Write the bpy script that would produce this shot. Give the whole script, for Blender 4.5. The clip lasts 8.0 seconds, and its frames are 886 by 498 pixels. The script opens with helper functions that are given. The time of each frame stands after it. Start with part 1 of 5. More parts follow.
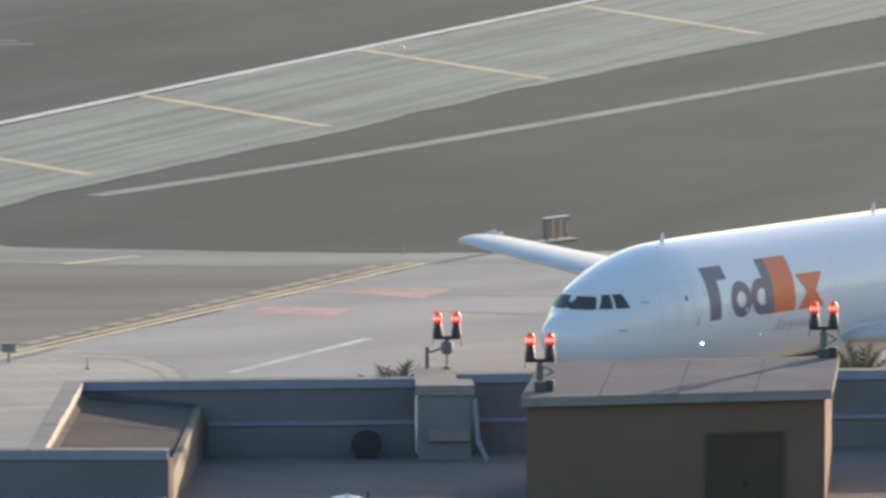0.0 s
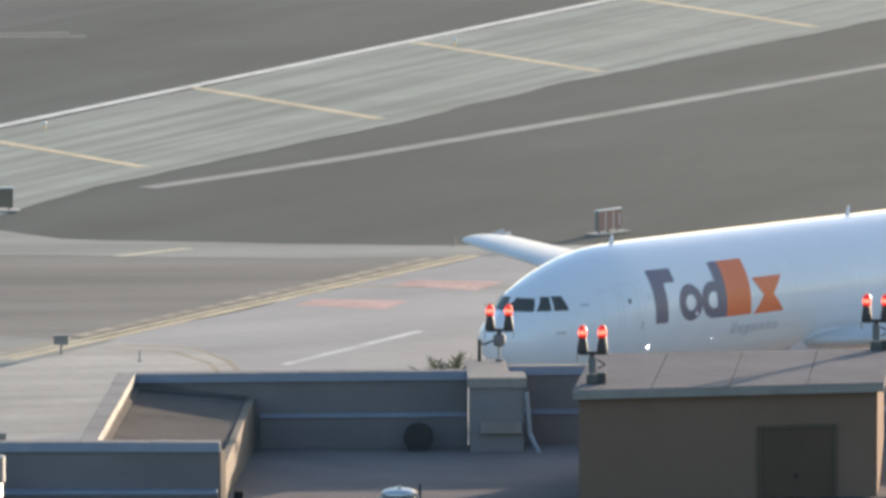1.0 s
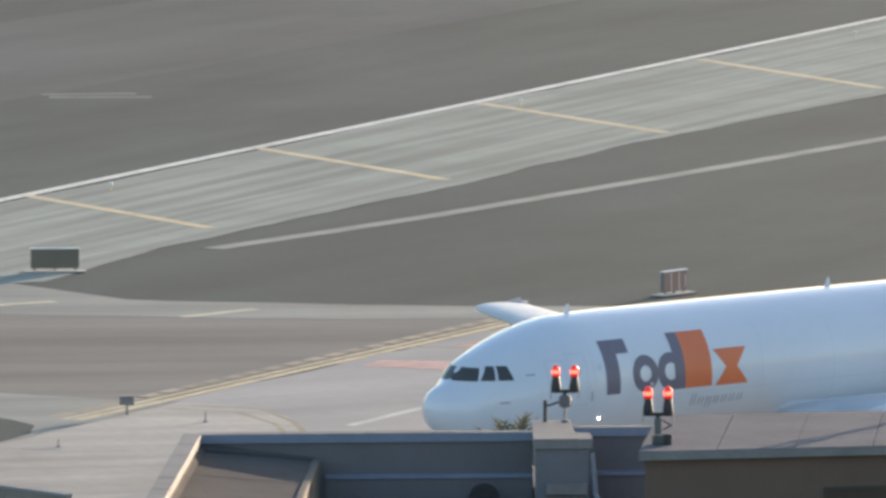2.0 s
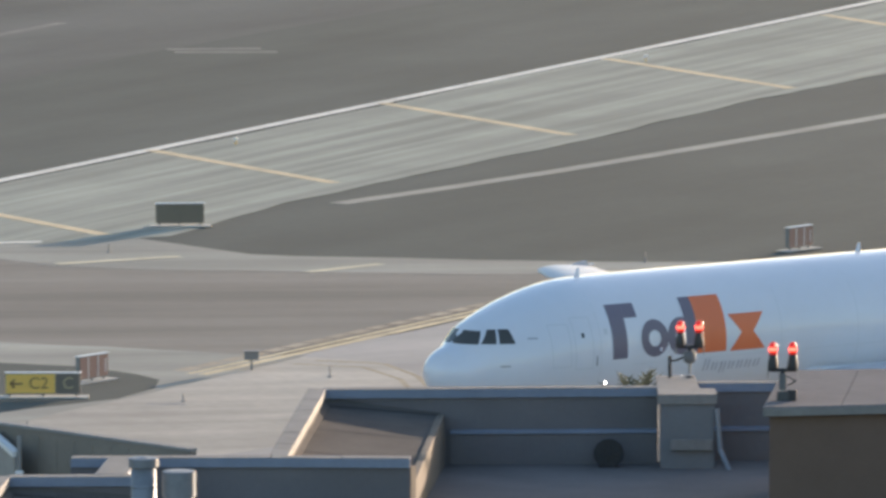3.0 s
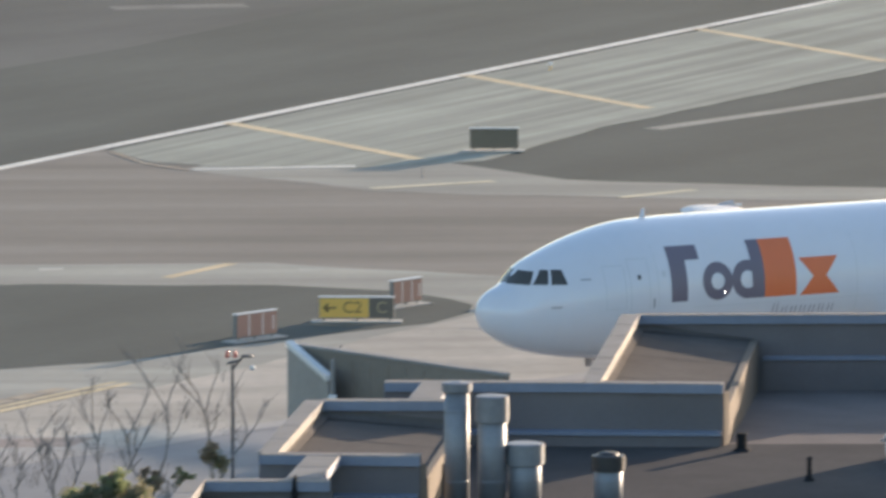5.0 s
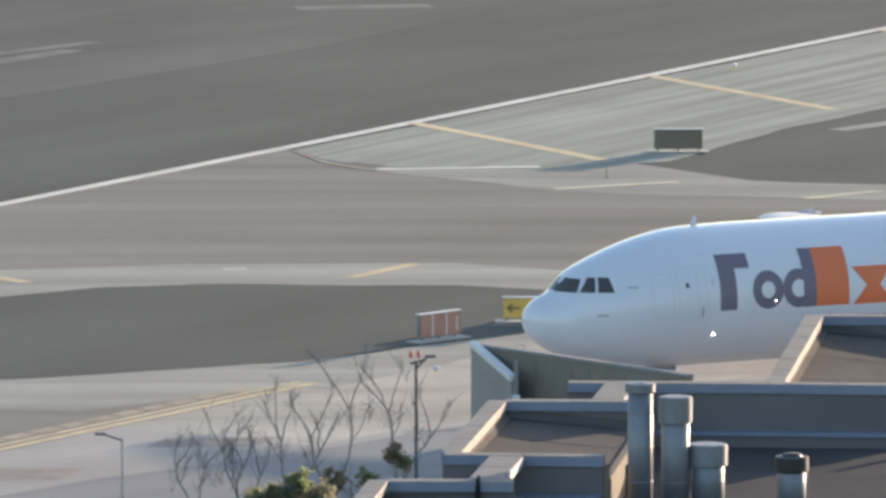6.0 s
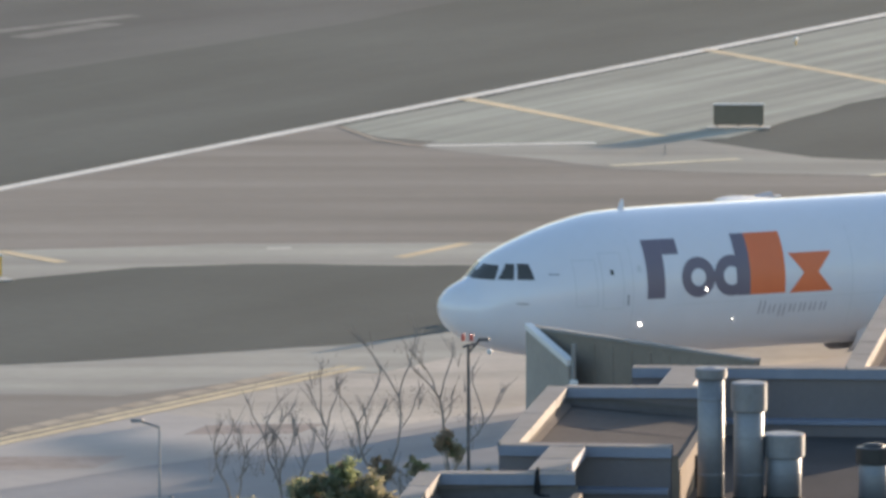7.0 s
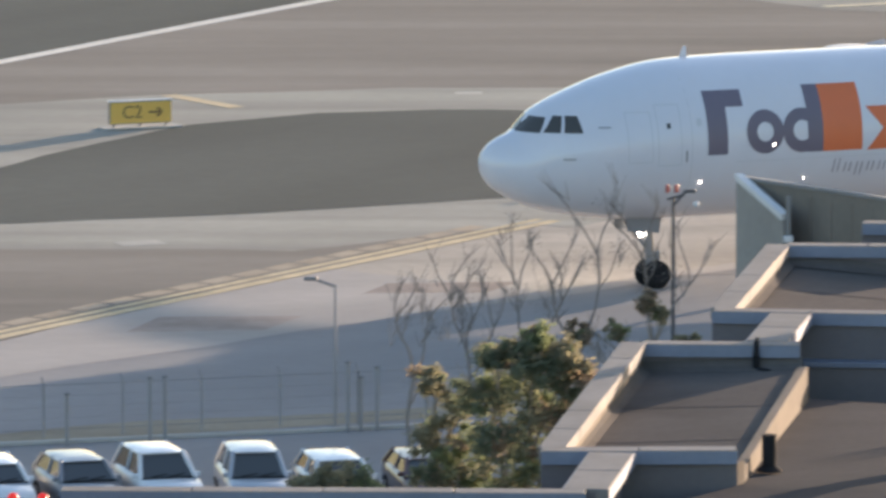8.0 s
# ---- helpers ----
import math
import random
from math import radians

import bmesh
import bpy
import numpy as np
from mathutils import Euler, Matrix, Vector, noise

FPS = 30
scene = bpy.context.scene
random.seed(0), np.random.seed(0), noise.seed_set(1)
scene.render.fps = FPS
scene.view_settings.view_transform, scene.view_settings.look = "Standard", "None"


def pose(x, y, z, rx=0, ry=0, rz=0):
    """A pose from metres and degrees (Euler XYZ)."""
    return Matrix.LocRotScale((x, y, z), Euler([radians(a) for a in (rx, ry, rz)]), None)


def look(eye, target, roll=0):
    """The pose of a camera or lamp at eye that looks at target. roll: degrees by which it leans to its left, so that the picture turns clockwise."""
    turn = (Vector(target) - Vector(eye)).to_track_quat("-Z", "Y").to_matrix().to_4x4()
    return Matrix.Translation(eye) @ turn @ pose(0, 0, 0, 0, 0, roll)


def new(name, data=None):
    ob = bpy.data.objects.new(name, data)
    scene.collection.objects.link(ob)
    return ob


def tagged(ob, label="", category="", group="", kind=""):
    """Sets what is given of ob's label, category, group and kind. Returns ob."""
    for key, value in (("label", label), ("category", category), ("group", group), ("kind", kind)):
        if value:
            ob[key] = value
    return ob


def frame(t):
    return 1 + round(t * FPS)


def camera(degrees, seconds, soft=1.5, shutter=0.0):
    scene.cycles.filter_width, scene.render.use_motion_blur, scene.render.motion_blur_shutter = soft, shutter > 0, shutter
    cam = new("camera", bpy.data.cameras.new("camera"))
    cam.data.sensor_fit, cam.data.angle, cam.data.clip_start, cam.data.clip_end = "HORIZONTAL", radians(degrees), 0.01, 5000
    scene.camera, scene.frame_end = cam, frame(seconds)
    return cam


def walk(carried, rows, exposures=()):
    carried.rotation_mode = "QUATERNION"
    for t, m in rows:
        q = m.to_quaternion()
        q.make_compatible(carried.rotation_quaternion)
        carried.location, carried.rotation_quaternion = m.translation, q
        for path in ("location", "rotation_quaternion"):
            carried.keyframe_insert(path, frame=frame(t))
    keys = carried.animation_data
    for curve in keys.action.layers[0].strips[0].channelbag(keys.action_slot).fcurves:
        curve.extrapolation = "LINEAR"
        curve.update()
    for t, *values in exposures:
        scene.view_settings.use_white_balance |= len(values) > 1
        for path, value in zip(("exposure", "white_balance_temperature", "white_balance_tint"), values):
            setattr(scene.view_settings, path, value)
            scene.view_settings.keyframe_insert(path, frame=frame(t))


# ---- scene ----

# ---------------------------------------------------------------- camera
cam = camera(5.76, 8.0, soft=3.0, shutter=0.4)
PATH = [
    (0.0, pose(0.00, 0.00, 48.60, 83.6768, 0, -2.9315)),
    (0.2, pose(0.00, 0.00, 48.60, 83.6400, 0, -2.7589)),
    (0.5, pose(0.00, 0.00, 48.60, 83.5268, 0, -2.6233)),
    (0.7, pose(0.00, 0.00, 48.60, 83.5080, 0, -2.5950)),
    (0.9, pose(0.00, 0.00, 48.60, 83.5600, 0, -2.5990)),
    (1.0, pose(0.00, 0.00, 48.60, 83.6274, 0, -2.5893)),
    (1.2, pose(0.00, 0.00, 48.60, 83.8172, 0, -2.5788)),
    (2.3, pose(0.00, 0.00, 48.60, 84.0282, 0, -1.9104)),
    (2.5, pose(0.00, 0.00, 48.60, 83.9612, 0, -1.7493)),
    (3.0, pose(0.00, 0.00, 48.60, 83.7327, 0, -1.3416)),
    (3.5, pose(0.00, 0.00, 48.60, 83.6493, 0, -0.7902)),
    (4.0, pose(0.00, 0.00, 48.60, 83.6182, 0, -0.4850)),
    (4.5, pose(0.00, 0.00, 48.60, 83.5159, 0, 0.0000)),
    (5.0, pose(0.00, 0.00, 48.60, 83.2468, 0, 0.7137)),
    (5.2, pose(0.00, 0.00, 48.60, 83.1570, 0, 1.0329)),
    (6.3, pose(0.00, 0.00, 48.60, 83.2749, 0, 2.1611)),
    (6.5, pose(-0.08, 1.78, 48.37, 83.2766, 0, 2.2689)),
    (6.8, pose(-0.39, 8.32, 47.50, 83.1970, 0, 2.2517)),
    (7.0, pose(-0.73, 15.45, 46.56, 83.1427, 0, 2.2299)),
    (7.1, pose(-0.91, 19.25, 46.06, 82.8901, 0, 2.2908)),
    (7.2, pose(-1.09, 23.06, 45.56, 82.6171, 0, 2.3024)),
    (7.3, pose(-1.27, 26.86, 45.06, 82.4225, 0, 2.4331)),
    (7.4, pose(-1.45, 30.66, 44.56, 82.4161, 0, 2.5818)),
    (7.5, pose(-1.62, 34.35, 44.07, 82.4098, 0, 2.7259)),
    (7.7, pose(-1.82, 38.50, 43.53, 82.3155, 0, 3.0377)),
    (8.0, pose(-1.93, 41.00, 43.20, 82.1779, 0, 3.5165)),
]
walk(cam, PATH, exposures=[(0.0, 1.66, 6900, 13), (1.0, 1.80, 6900, 13), (2.5, 1.70, 6950, 14), (4.5, 1.72, 7050, 15), (6.5, 1.80, 7050, 15), (7.0, 1.70, 7100, 16), (7.5, 1.66, 7250, 17), (8.0, 1.78, 7300, 18)])

# ---------------------------------------------------------------- light
SUN_AZ, SUN_EL = 34.0, 6.4
world = bpy.data.worlds.new("sky")
scene.world = world
world.use_nodes = True
wn = world.node_tree.nodes
sky = wn.new("ShaderNodeTexSky")
sky.sky_type, sky.sun_disc = "NISHITA", False
sky.sun_elevation, sky.sun_rotation = radians(SUN_EL), radians(SUN_AZ)
sky.dust_density, sky.air_density, sky.ozone_density = 1.2, 1.0, 2.3
wn["Background"].inputs["Strength"].default_value = 0.15
world.node_tree.links.new(sky.outputs[0], wn["Background"].inputs["Color"])
sun = new("sun", bpy.data.lights.new("sun", "SUN"))
sun.data.energy, sun.data.angle, sun.data.color = 3.4, radians(0.6), (1.0, 0.85, 0.68)
sun.matrix_basis = look((0, 0, 0), (-math.sin(radians(SUN_AZ)) * math.cos(radians(SUN_EL)),
                                    -math.cos(radians(SUN_AZ)) * math.cos(radians(SUN_EL)), -math.sin(radians(SUN_EL))))

# ---------------------------------------------------------------- materials
def mat(name, color, rough=0.8, metal=0.0, var=0.12, scale=1.0, fine=14.0, bump=0.15, bump_scale=30.0,
        stretch=None, tint=None, streak=0.0, streak_scale=0.5, coat=0.0, island=0.0, spec=None):
    """A procedural surface: base colour, broad stains, fine grain, optional streaks along one direction, relief."""
    m = bpy.data.materials.new(name)
    m.use_nodes = True
    n, l = m.node_tree.nodes, m.node_tree.links
    b = n["Principled BSDF"]
    b.inputs["Roughness"].default_value, b.inputs["Metallic"].default_value = rough, metal
    b.inputs["Coat Weight"].default_value = coat
    b.inputs["Specular IOR Level"].default_value = spec if spec is not None else 0.5 if rough < 0.8 else 0.05
    geo = n.new("ShaderNodeNewGeometry")
    tc = n.new("ShaderNodeTexCoord")
    src = tc.outputs["Object"]
    def tex(sc, detail, vec):
        t = n.new("ShaderNodeTexNoise")
        t.inputs["Scale"].default_value, t.inputs["Detail"].default_value = sc, detail
        l.new(vec, t.inputs["Vector"])
        return t.outputs["Fac"]
    def blend(fac_sock, a, amount, other):
        ramp = n.new("ShaderNodeMapRange")
        ramp.inputs["From Min"].default_value, ramp.inputs["From Max"].default_value = 0.35, 0.68
        ramp.inputs["To Max"].default_value = amount
        l.new(fac_sock, ramp.inputs["Value"])
        mx = n.new("ShaderNodeMix")
        mx.data_type = "RGBA"
        l.new(ramp.outputs[0], mx.inputs["Factor"])
        if isinstance(a, tuple):
            mx.inputs["A"].default_value = (*a, 1)
        else:
            l.new(a, mx.inputs["A"])
        mx.inputs["B"].default_value = (*other, 1)
        return mx.outputs["Result"]
    dark = tuple(c * 0.55 for c in color)
    light = tint or tuple(min(1, c * 1.35) for c in color)
    col = blend(tex(scale * 0.35, 4, src), color, min(1, var * 3.0), dark)
    col = blend(tex(scale * 1.3, 5, src), col, min(1, var * 2.2), light)
    col = blend(tex(fine, 3, src), col, min(1, var * 1.2), dark)
    if streak:
        mp = n.new("ShaderNodeMapping")
        mp.inputs["Rotation"].default_value = (0, 0, -radians(stretch))
        l.new(src, mp.inputs["Vector"])
        mp2 = n.new("ShaderNodeMapping")
        mp2.inputs["Scale"].default_value = (0.02, streak_scale, 1)
        l.new(mp.outputs[0], mp2.inputs["Vector"])
        col = blend(tex(1.0, 6, mp2.outputs[0]), col, streak, tuple(c * 0.5 for c in color))
    if island:
        oi = n.new("ShaderNodeObjectInfo")
        col = blend(oi.outputs["Random"], col, island, dark)
    l.new(col, b.inputs["Base Color"])
    if bump:
        bp = n.new("ShaderNodeBump")
        bp.inputs["Strength"].default_value, bp.inputs["Distance"].default_value = bump, 0.02
        l.new(tex(bump_scale, 4, src), bp.inputs["Height"])
        l.new(bp.outputs[0], b.inputs["Normal"])
    return m


def leaf(name, color, through_light=0.45):
    """Leaves let part of the light through."""
    m = mat(name, color, 0.8, var=0.25, scale=1.2, fine=6.0, bump=0, spec=0.05)
    n, l = m.node_tree.nodes, m.node_tree.links
    tr, mix = n.new("ShaderNodeBsdfTranslucent"), n.new("ShaderNodeMixShader")
    tr.inputs["Color"].default_value = (*[min(1, c * 1.6) for c in color], 1)
    mix.inputs["Fac"].default_value = through_light
    l.new(n["Principled BSDF"].outputs[0], mix.inputs[1])
    l.new(tr.outputs[0], mix.inputs[2])
    l.new(mix.outputs[0], n["Material Output"].inputs["Surface"])
    return m


def glow(name, color, strength):
    m = bpy.data.materials.new(name)
    m.use_nodes = True
    b = m.node_tree.nodes["Principled BSDF"]
    b.inputs["Base Color"].default_value = (*color, 1)
    b.inputs["Emission Color"].default_value = (*color, 1)
    b.inputs["Emission Strength"].default_value = strength
    b.inputs["Roughness"].default_value = 0.2
    return m


RUNWAY_TURN = 64.7
M_INFIELD = mat("infield_asphalt", (0.144, 0.15, 0.134), spec=0.02, rough=0.9, var=0.10, scale=0.05, fine=1.2, stretch=62, streak=0.35, streak_scale=0.12)
M_RUNWAY = mat("runway_asphalt", (0.15, 0.155, 0.138), spec=0.02, rough=0.85, var=0.08, scale=0.05, fine=1.0, stretch=RUNWAY_TURN, streak=0.45, streak_scale=0.10)
M_RUNWAYWORN = mat("worn_runway_asphalt", (0.172, 0.171, 0.156), spec=0.02, rough=0.85, var=0.08, scale=0.05, fine=1.0, stretch=62, streak=0.5, streak_scale=0.08)
M_SHOULDER = mat("shoulder_concrete", (0.405, 0.405, 0.345), spec=0.02, rough=0.9, var=0.12, scale=0.12, fine=1.6, stretch=RUNWAY_TURN, streak=0.62, streak_scale=0.85)
M_TAXI = mat("taxiway_asphalt", (0.322, 0.288, 0.247), spec=0.02, rough=0.85, var=0.10, scale=0.05, fine=1.0, stretch=3, streak=0.6, streak_scale=0.16)
M_BAND = mat("pale_concrete", (0.435, 0.412, 0.355), spec=0.02, rough=0.9, var=0.12, scale=0.1, fine=1.4, stretch=4, streak=0.5, streak_scale=0.3)
M_APRON = mat("apron_concrete", (0.482, 0.44, 0.4), spec=0.02, rough=0.88, var=0.10, scale=0.08, fine=1.2, stretch=30, streak=0.35, streak_scale=0.15)
M_SWEEP = mat("swept_concrete", (0.56, 0.5, 0.425), spec=0.02, rough=0.9, var=0.2, scale=0.12, fine=1.6, stretch=8, streak=0.5, streak_scale=0.3)
M_LOT = mat("darker_lot_ground", (0.35, 0.335, 0.325), spec=0.02, rough=0.85, var=0.10, scale=0.08, fine=1.4, stretch=50, streak=0.3, streak_scale=0.2)
M_DIRT = mat("dry_verge", (0.36, 0.31, 0.24), spec=0.02, rough=0.95, var=0.2, scale=0.3, fine=3.0)
M_WHITEPAINT = mat("white_road_paint", (0.74, 0.7, 0.62), 0.8, spec=0.05, var=0.14, scale=0.5, fine=3.0)
M_YELLOWPAINT = mat("yellow_road_paint", (0.58, 0.44, 0.255), 0.7, var=0.2, scale=0.5, fine=3.0)
M_PALEYELLOW = mat("pale_yellow_road_paint", (0.66, 0.58, 0.42), 0.8, var=0.2, scale=0.5, fine=3.0)
M_DULLYELLOW = mat("rubbed_yellow_paint", (0.46, 0.38, 0.29), 0.85, var=0.2, scale=0.5, fine=3.0)
M_PALEPATCH = mat("pale_worn_patch", (0.54, 0.515, 0.455), 0.85, var=0.2, scale=0.4, fine=2.0)
M_STREAK = mat("pale_worn_streak", (0.68, 0.65, 0.59), 0.85, var=0.25, scale=0.4, fine=2.0)
M_TYREMARK = mat("brown_tyre_mark", (0.42, 0.345, 0.25), 0.85, var=0.2, scale=0.3, fine=2.0)
M_WORN = mat("worn_pale_paint", (0.235, 0.23, 0.208), 0.85, var=0.2, scale=0.3, fine=2.0)
M_YELLOWFADED = mat("faded_yellow_paint", (0.58, 0.455, 0.27), 0.75, var=0.3, scale=0.6, fine=3.0)
M_DULLPAINT = mat("worn_brown_paint", (0.375, 0.315, 0.275), 0.8, var=0.22, scale=0.6, fine=3.0)
M_REDPAINT = mat("faded_red_paint", (0.62, 0.405, 0.345), 0.8, var=0.22, scale=0.6, fine=3.0)
M_HULL = mat("white_aircraft_paint", (0.72, 0.715, 0.75), 0.36, var=0.03, scale=0.5, fine=2.0, bump=0.015, bump_scale=1.5, coat=0.75)
M_WING = mat("light_grey_wing_paint", (0.56, 0.56, 0.575), 0.45, var=0.08, scale=0.5, fine=2.5, bump=0.02, bump_scale=1.5)
M_GLASS = mat("cockpit_glass", (0.075, 0.073, 0.068), 0.12, var=0.0, bump=0)
M_PURPLE = mat("dark_purple_paint", (0.180, 0.155, 0.195), 0.4, var=0.04, bump=0)
M_LAVENDER = mat("thin_grey_purple_paint", (0.40, 0.38, 0.42), 0.4, var=0.04, bump=0)
M_ORANGE = mat("orange_paint", (0.82, 0.19, 0.07), 0.4, var=0.04, bump=0)
M_SEAM = mat("panel_seam_grey", (0.60, 0.61, 0.63), 0.6, var=0.0, bump=0)
M_GREYMETAL = mat("grey_metal", (0.35, 0.36, 0.38), 0.4, 0.7, var=0.1, bump=0.05)
M_RUBBER = mat("black_rubber", (0.025, 0.025, 0.027), 0.8, var=0.1)
M_STUCCO = mat("grey_stucco", (0.19, 0.173, 0.174), 0.92, spec=0.1, var=0.10, scale=0.6, fine=9.0, bump=0.3)
M_CAP = mat("weathered_cap_flashing", (0.262, 0.242, 0.226), 0.75, spec=0.15, var=0.16, scale=0.9, fine=8.0)
# paler copy of M_ROOF: the haze over the far deck is in its colour
M_VEILEDROOF = mat("haze_paled_roofing_felt", (0.2, 0.176, 0.166), spec=0.02, rough=0.92, var=0.16, scale=0.4, fine=6.0, bump=0.3)
# the sky's blue reflection is put into this metal's base colour
M_SKYBLUE = mat("sky_tinted_metal", (0.215, 0.25, 0.325), 0.5, 0.1, var=0.12, scale=0.9, fine=8.0)
M_ROOF = mat("grey_roofing_felt", (0.096, 0.088, 0.085), spec=0.02, rough=0.92, var=0.16, scale=0.4, fine=6.0, bump=0.3)
M_BAYROOF = mat("brown_grey_roofing_felt", (0.132, 0.117, 0.108), spec=0.02, rough=0.92, var=0.18, scale=0.4, fine=6.0, bump=0.3)
M_BROWN = mat("brown_stucco", (0.185, 0.125, 0.098), 0.92, var=0.08, scale=0.6, fine=9.0, bump=0.3)
M_KERB = mat("pale_render", (0.205, 0.170, 0.138), 0.9, spec=0.1, var=0.14, scale=0.8, fine=8.0, bump=0.25)
M_PIER = mat("blue_grey_render", (0.21, 0.21, 0.215), 0.9, var=0.10, scale=0.7, fine=8.0, bump=0.25)
M_PALEROOF = mat("pale_roof_sheet", (0.205, 0.19, 0.188), 0.85, spec=0.02, var=0.16, scale=0.5, fine=6.0)
M_BROWNDARK = mat("dark_brown_trim", (0.10, 0.08, 0.065), 0.8, var=0.08)
M_DOOR = mat("dark_brown_steel_door", (0.1, 0.07, 0.054), 0.85, spec=0.1, var=0.08)
M_GALV = mat("galvanised_duct", (0.235, 0.25, 0.275), 0.55, 0.4, var=0.14, scale=2.0, fine=10.0, bump=0.06)
M_BLACK = mat("black_fixture_metal", (0.045, 0.045, 0.048), 0.5, 0.3, var=0.1)
M_SIGNWHITE = mat("sign_white", (0.75, 0.73, 0.70), 0.5, var=0.05, bump=0)
M_FENCE = mat("grey_fence_paint", (0.50, 0.51, 0.53), 0.5, var=0.05, bump=0)
M_POLEGREY = mat("dark_grey_guard", (0.09, 0.09, 0.092), 0.6, 0.2, var=0.1)
M_BOXGREY = mat("dull_grey_casting", (0.15, 0.15, 0.152), 0.7, 0.1, var=0.1)
M_STEEL = mat("bright_galvanised_steel", (0.50, 0.51, 0.53), 0.34, 0.75, var=0.18, scale=2.0, fine=10.0, bump=0.05)
# darker than the hull: the shade under the nose is in this grey
M_GEARDOOR = mat("shaded_grey_gear_paint", (0.30, 0.30, 0.31), 0.6, var=0.08, bump=0)
M_REDDULL = mat("dull_red_glass", (0.52, 0.11, 0.085), 0.3, var=0.05, bump=0)
M_REDLENS = glow("red_lamp_lens", (0.55, 0.022, 0.016), 0.26)
M_REDHOT = glow("red_lamp_glow", (1.0, 0.12, 0.08), 1.1)
M_WHITEGLOW = glow("white_glow", (1.0, 0.97, 0.9), 9.0)


# ---------------------------------------------------------------- mesh helpers
def mesh_of(bm, material, name, smooth=False):
    bmesh.ops.recalc_face_normals(bm, faces=bm.faces)
    me = bpy.data.meshes.new(name)
    bm.to_mesh(me)
    bm.free()
    me.materials.append(material)
    if smooth:
        me.polygons.foreach_set("use_smooth", [True] * len(me.polygons))
    return me


def thing(name, label, category, m=None, group="", kind="", bm=None, material=None, smooth=False):
    ob = new(name, mesh_of(bm, material, name, smooth) if bm is not None else None)
    if m is not None:
        ob.matrix_basis = m
    return tagged(ob, label, category, group, kind)


def part(name, bm, material, parent, label="", smooth=False, m=None):
    ob = new(name, mesh_of(bm, material, name, smooth))
    ob.parent = parent
    if m is not None:
        ob.matrix_basis = m
    return tagged(ob, label)


def box(x0, y0, z0, x1, y1, z1, bev=0.0, bm=None):
    bm = bm or bmesh.new()
    m = Matrix.Translation(((x0 + x1) / 2, (y0 + y1) / 2, (z0 + z1) / 2)) @ Matrix.Diagonal((abs(x1 - x0), abs(y1 - y0), abs(z1 - z0), 1))
    r = bmesh.ops.create_cube(bm, size=1, matrix=m)
    if bev:
        es = list({e for v in r["verts"] for e in v.link_edges})
        bmesh.ops.bevel(bm, geom=es, offset=bev, segments=2, affect="EDGES", profile=0.5)
    return bm


def wall(p, q, thick, z0, z1, bev=0.0, bm=None):
    """An upright slab from plan point p to q, centred on that line."""
    bm = bm or bmesh.new()
    p, q = Vector((*p, 0)), Vector((*q, 0))
    d = q - p
    m = Matrix.Translation((p + q) / 2 + Vector((0, 0, (z0 + z1) / 2))) @ Matrix.Rotation(math.atan2(d.y, d.x), 4, "Z") @ Matrix.Diagonal((d.length, thick, z1 - z0, 1))
    r = bmesh.ops.create_cube(bm, size=1, matrix=m)
    if bev:
        es = list({e for v in r["verts"] for e in v.link_edges})
        bmesh.ops.bevel(bm, geom=es, offset=bev, segments=2, affect="EDGES", profile=0.5)
    return bm


def tube(p, q, r0, r1=None, seg=14, bm=None):
    bm = bm or bmesh.new()
    p, q = Vector(p), Vector(q)
    d = q - p
    m = Matrix.Translation((p + q) / 2) @ d.to_track_quat("Z", "Y").to_matrix().to_4x4()
    bmesh.ops.create_cone(bm, cap_ends=True, segments=seg, radius1=r0, radius2=r0 if r1 is None else r1, depth=d.length, matrix=m)
    return bm


def lathe(profile, seg=24, bm=None, centre=(0, 0, 0)):
    """A turned body: profile of (radius, height), closed at both ends."""
    bm = bm or bmesh.new()
    rings = [[bm.verts.new((centre[0] + r * math.cos(2 * math.pi * k / seg), centre[1] + r * math.sin(2 * math.pi * k / seg), centre[2] + z))
              for k in range(seg)] for r, z in profile]
    for a, b in zip(rings, rings[1:]):
        for k in range(seg):
            bm.faces.new((a[k], a[(k + 1) % seg], b[(k + 1) % seg], b[k]))
    bm.faces.new(rings[0][::-1])
    bm.faces.new(rings[-1])
    return bm


def sheet(points, z, bm=None):
    bm = bm or bmesh.new()
    bm.faces.new([bm.verts.new((x, y, z)) for x, y in points])
    return bm


def worn_sheet(points, z, rough=0.34, step=2.2):
    """A ground sheet whose edge is uneven, as old pavement edges are."""
    out = []
    for i, p in enumerate(points):
        q = points[(i + 1) % len(points)]
        d = math.hypot(q[0] - p[0], q[1] - p[1])
        n = max(1, min(60, int(d / step)))
        for k in range(n):
            x, y = p[0] + (q[0] - p[0]) * k / n, p[1] + (q[1] - p[1]) * k / n
            w = rough * min(1.0, d / 12)
            out.append((x + w * noise.noise((x * 0.21, y * 0.21, 3.1)), y + 3.2 * w * noise.noise((x * 0.17, y * 0.17, 7.7))))
    return sheet(out, z)


def slab(points, z0, z1, bm=None):
    """A plate or mass with a polygonal plan."""
    bm = bm or bmesh.new()
    a = [bm.verts.new((x, y, z0)) for x, y in points]
    b = [bm.verts.new((x, y, z1)) for x, y in points]
    bm.faces.new(a[::-1])
    bm.faces.new(b)
    for i in range(len(a)):
        j = (i + 1) % len(a)
        bm.faces.new((a[i], a[j], b[j], b[i]))
    return bm


def setting(name, label, bm, material, category=""):
    return thing(name, label, category or name.split("_")[0], kind="structure", bm=bm, material=material)


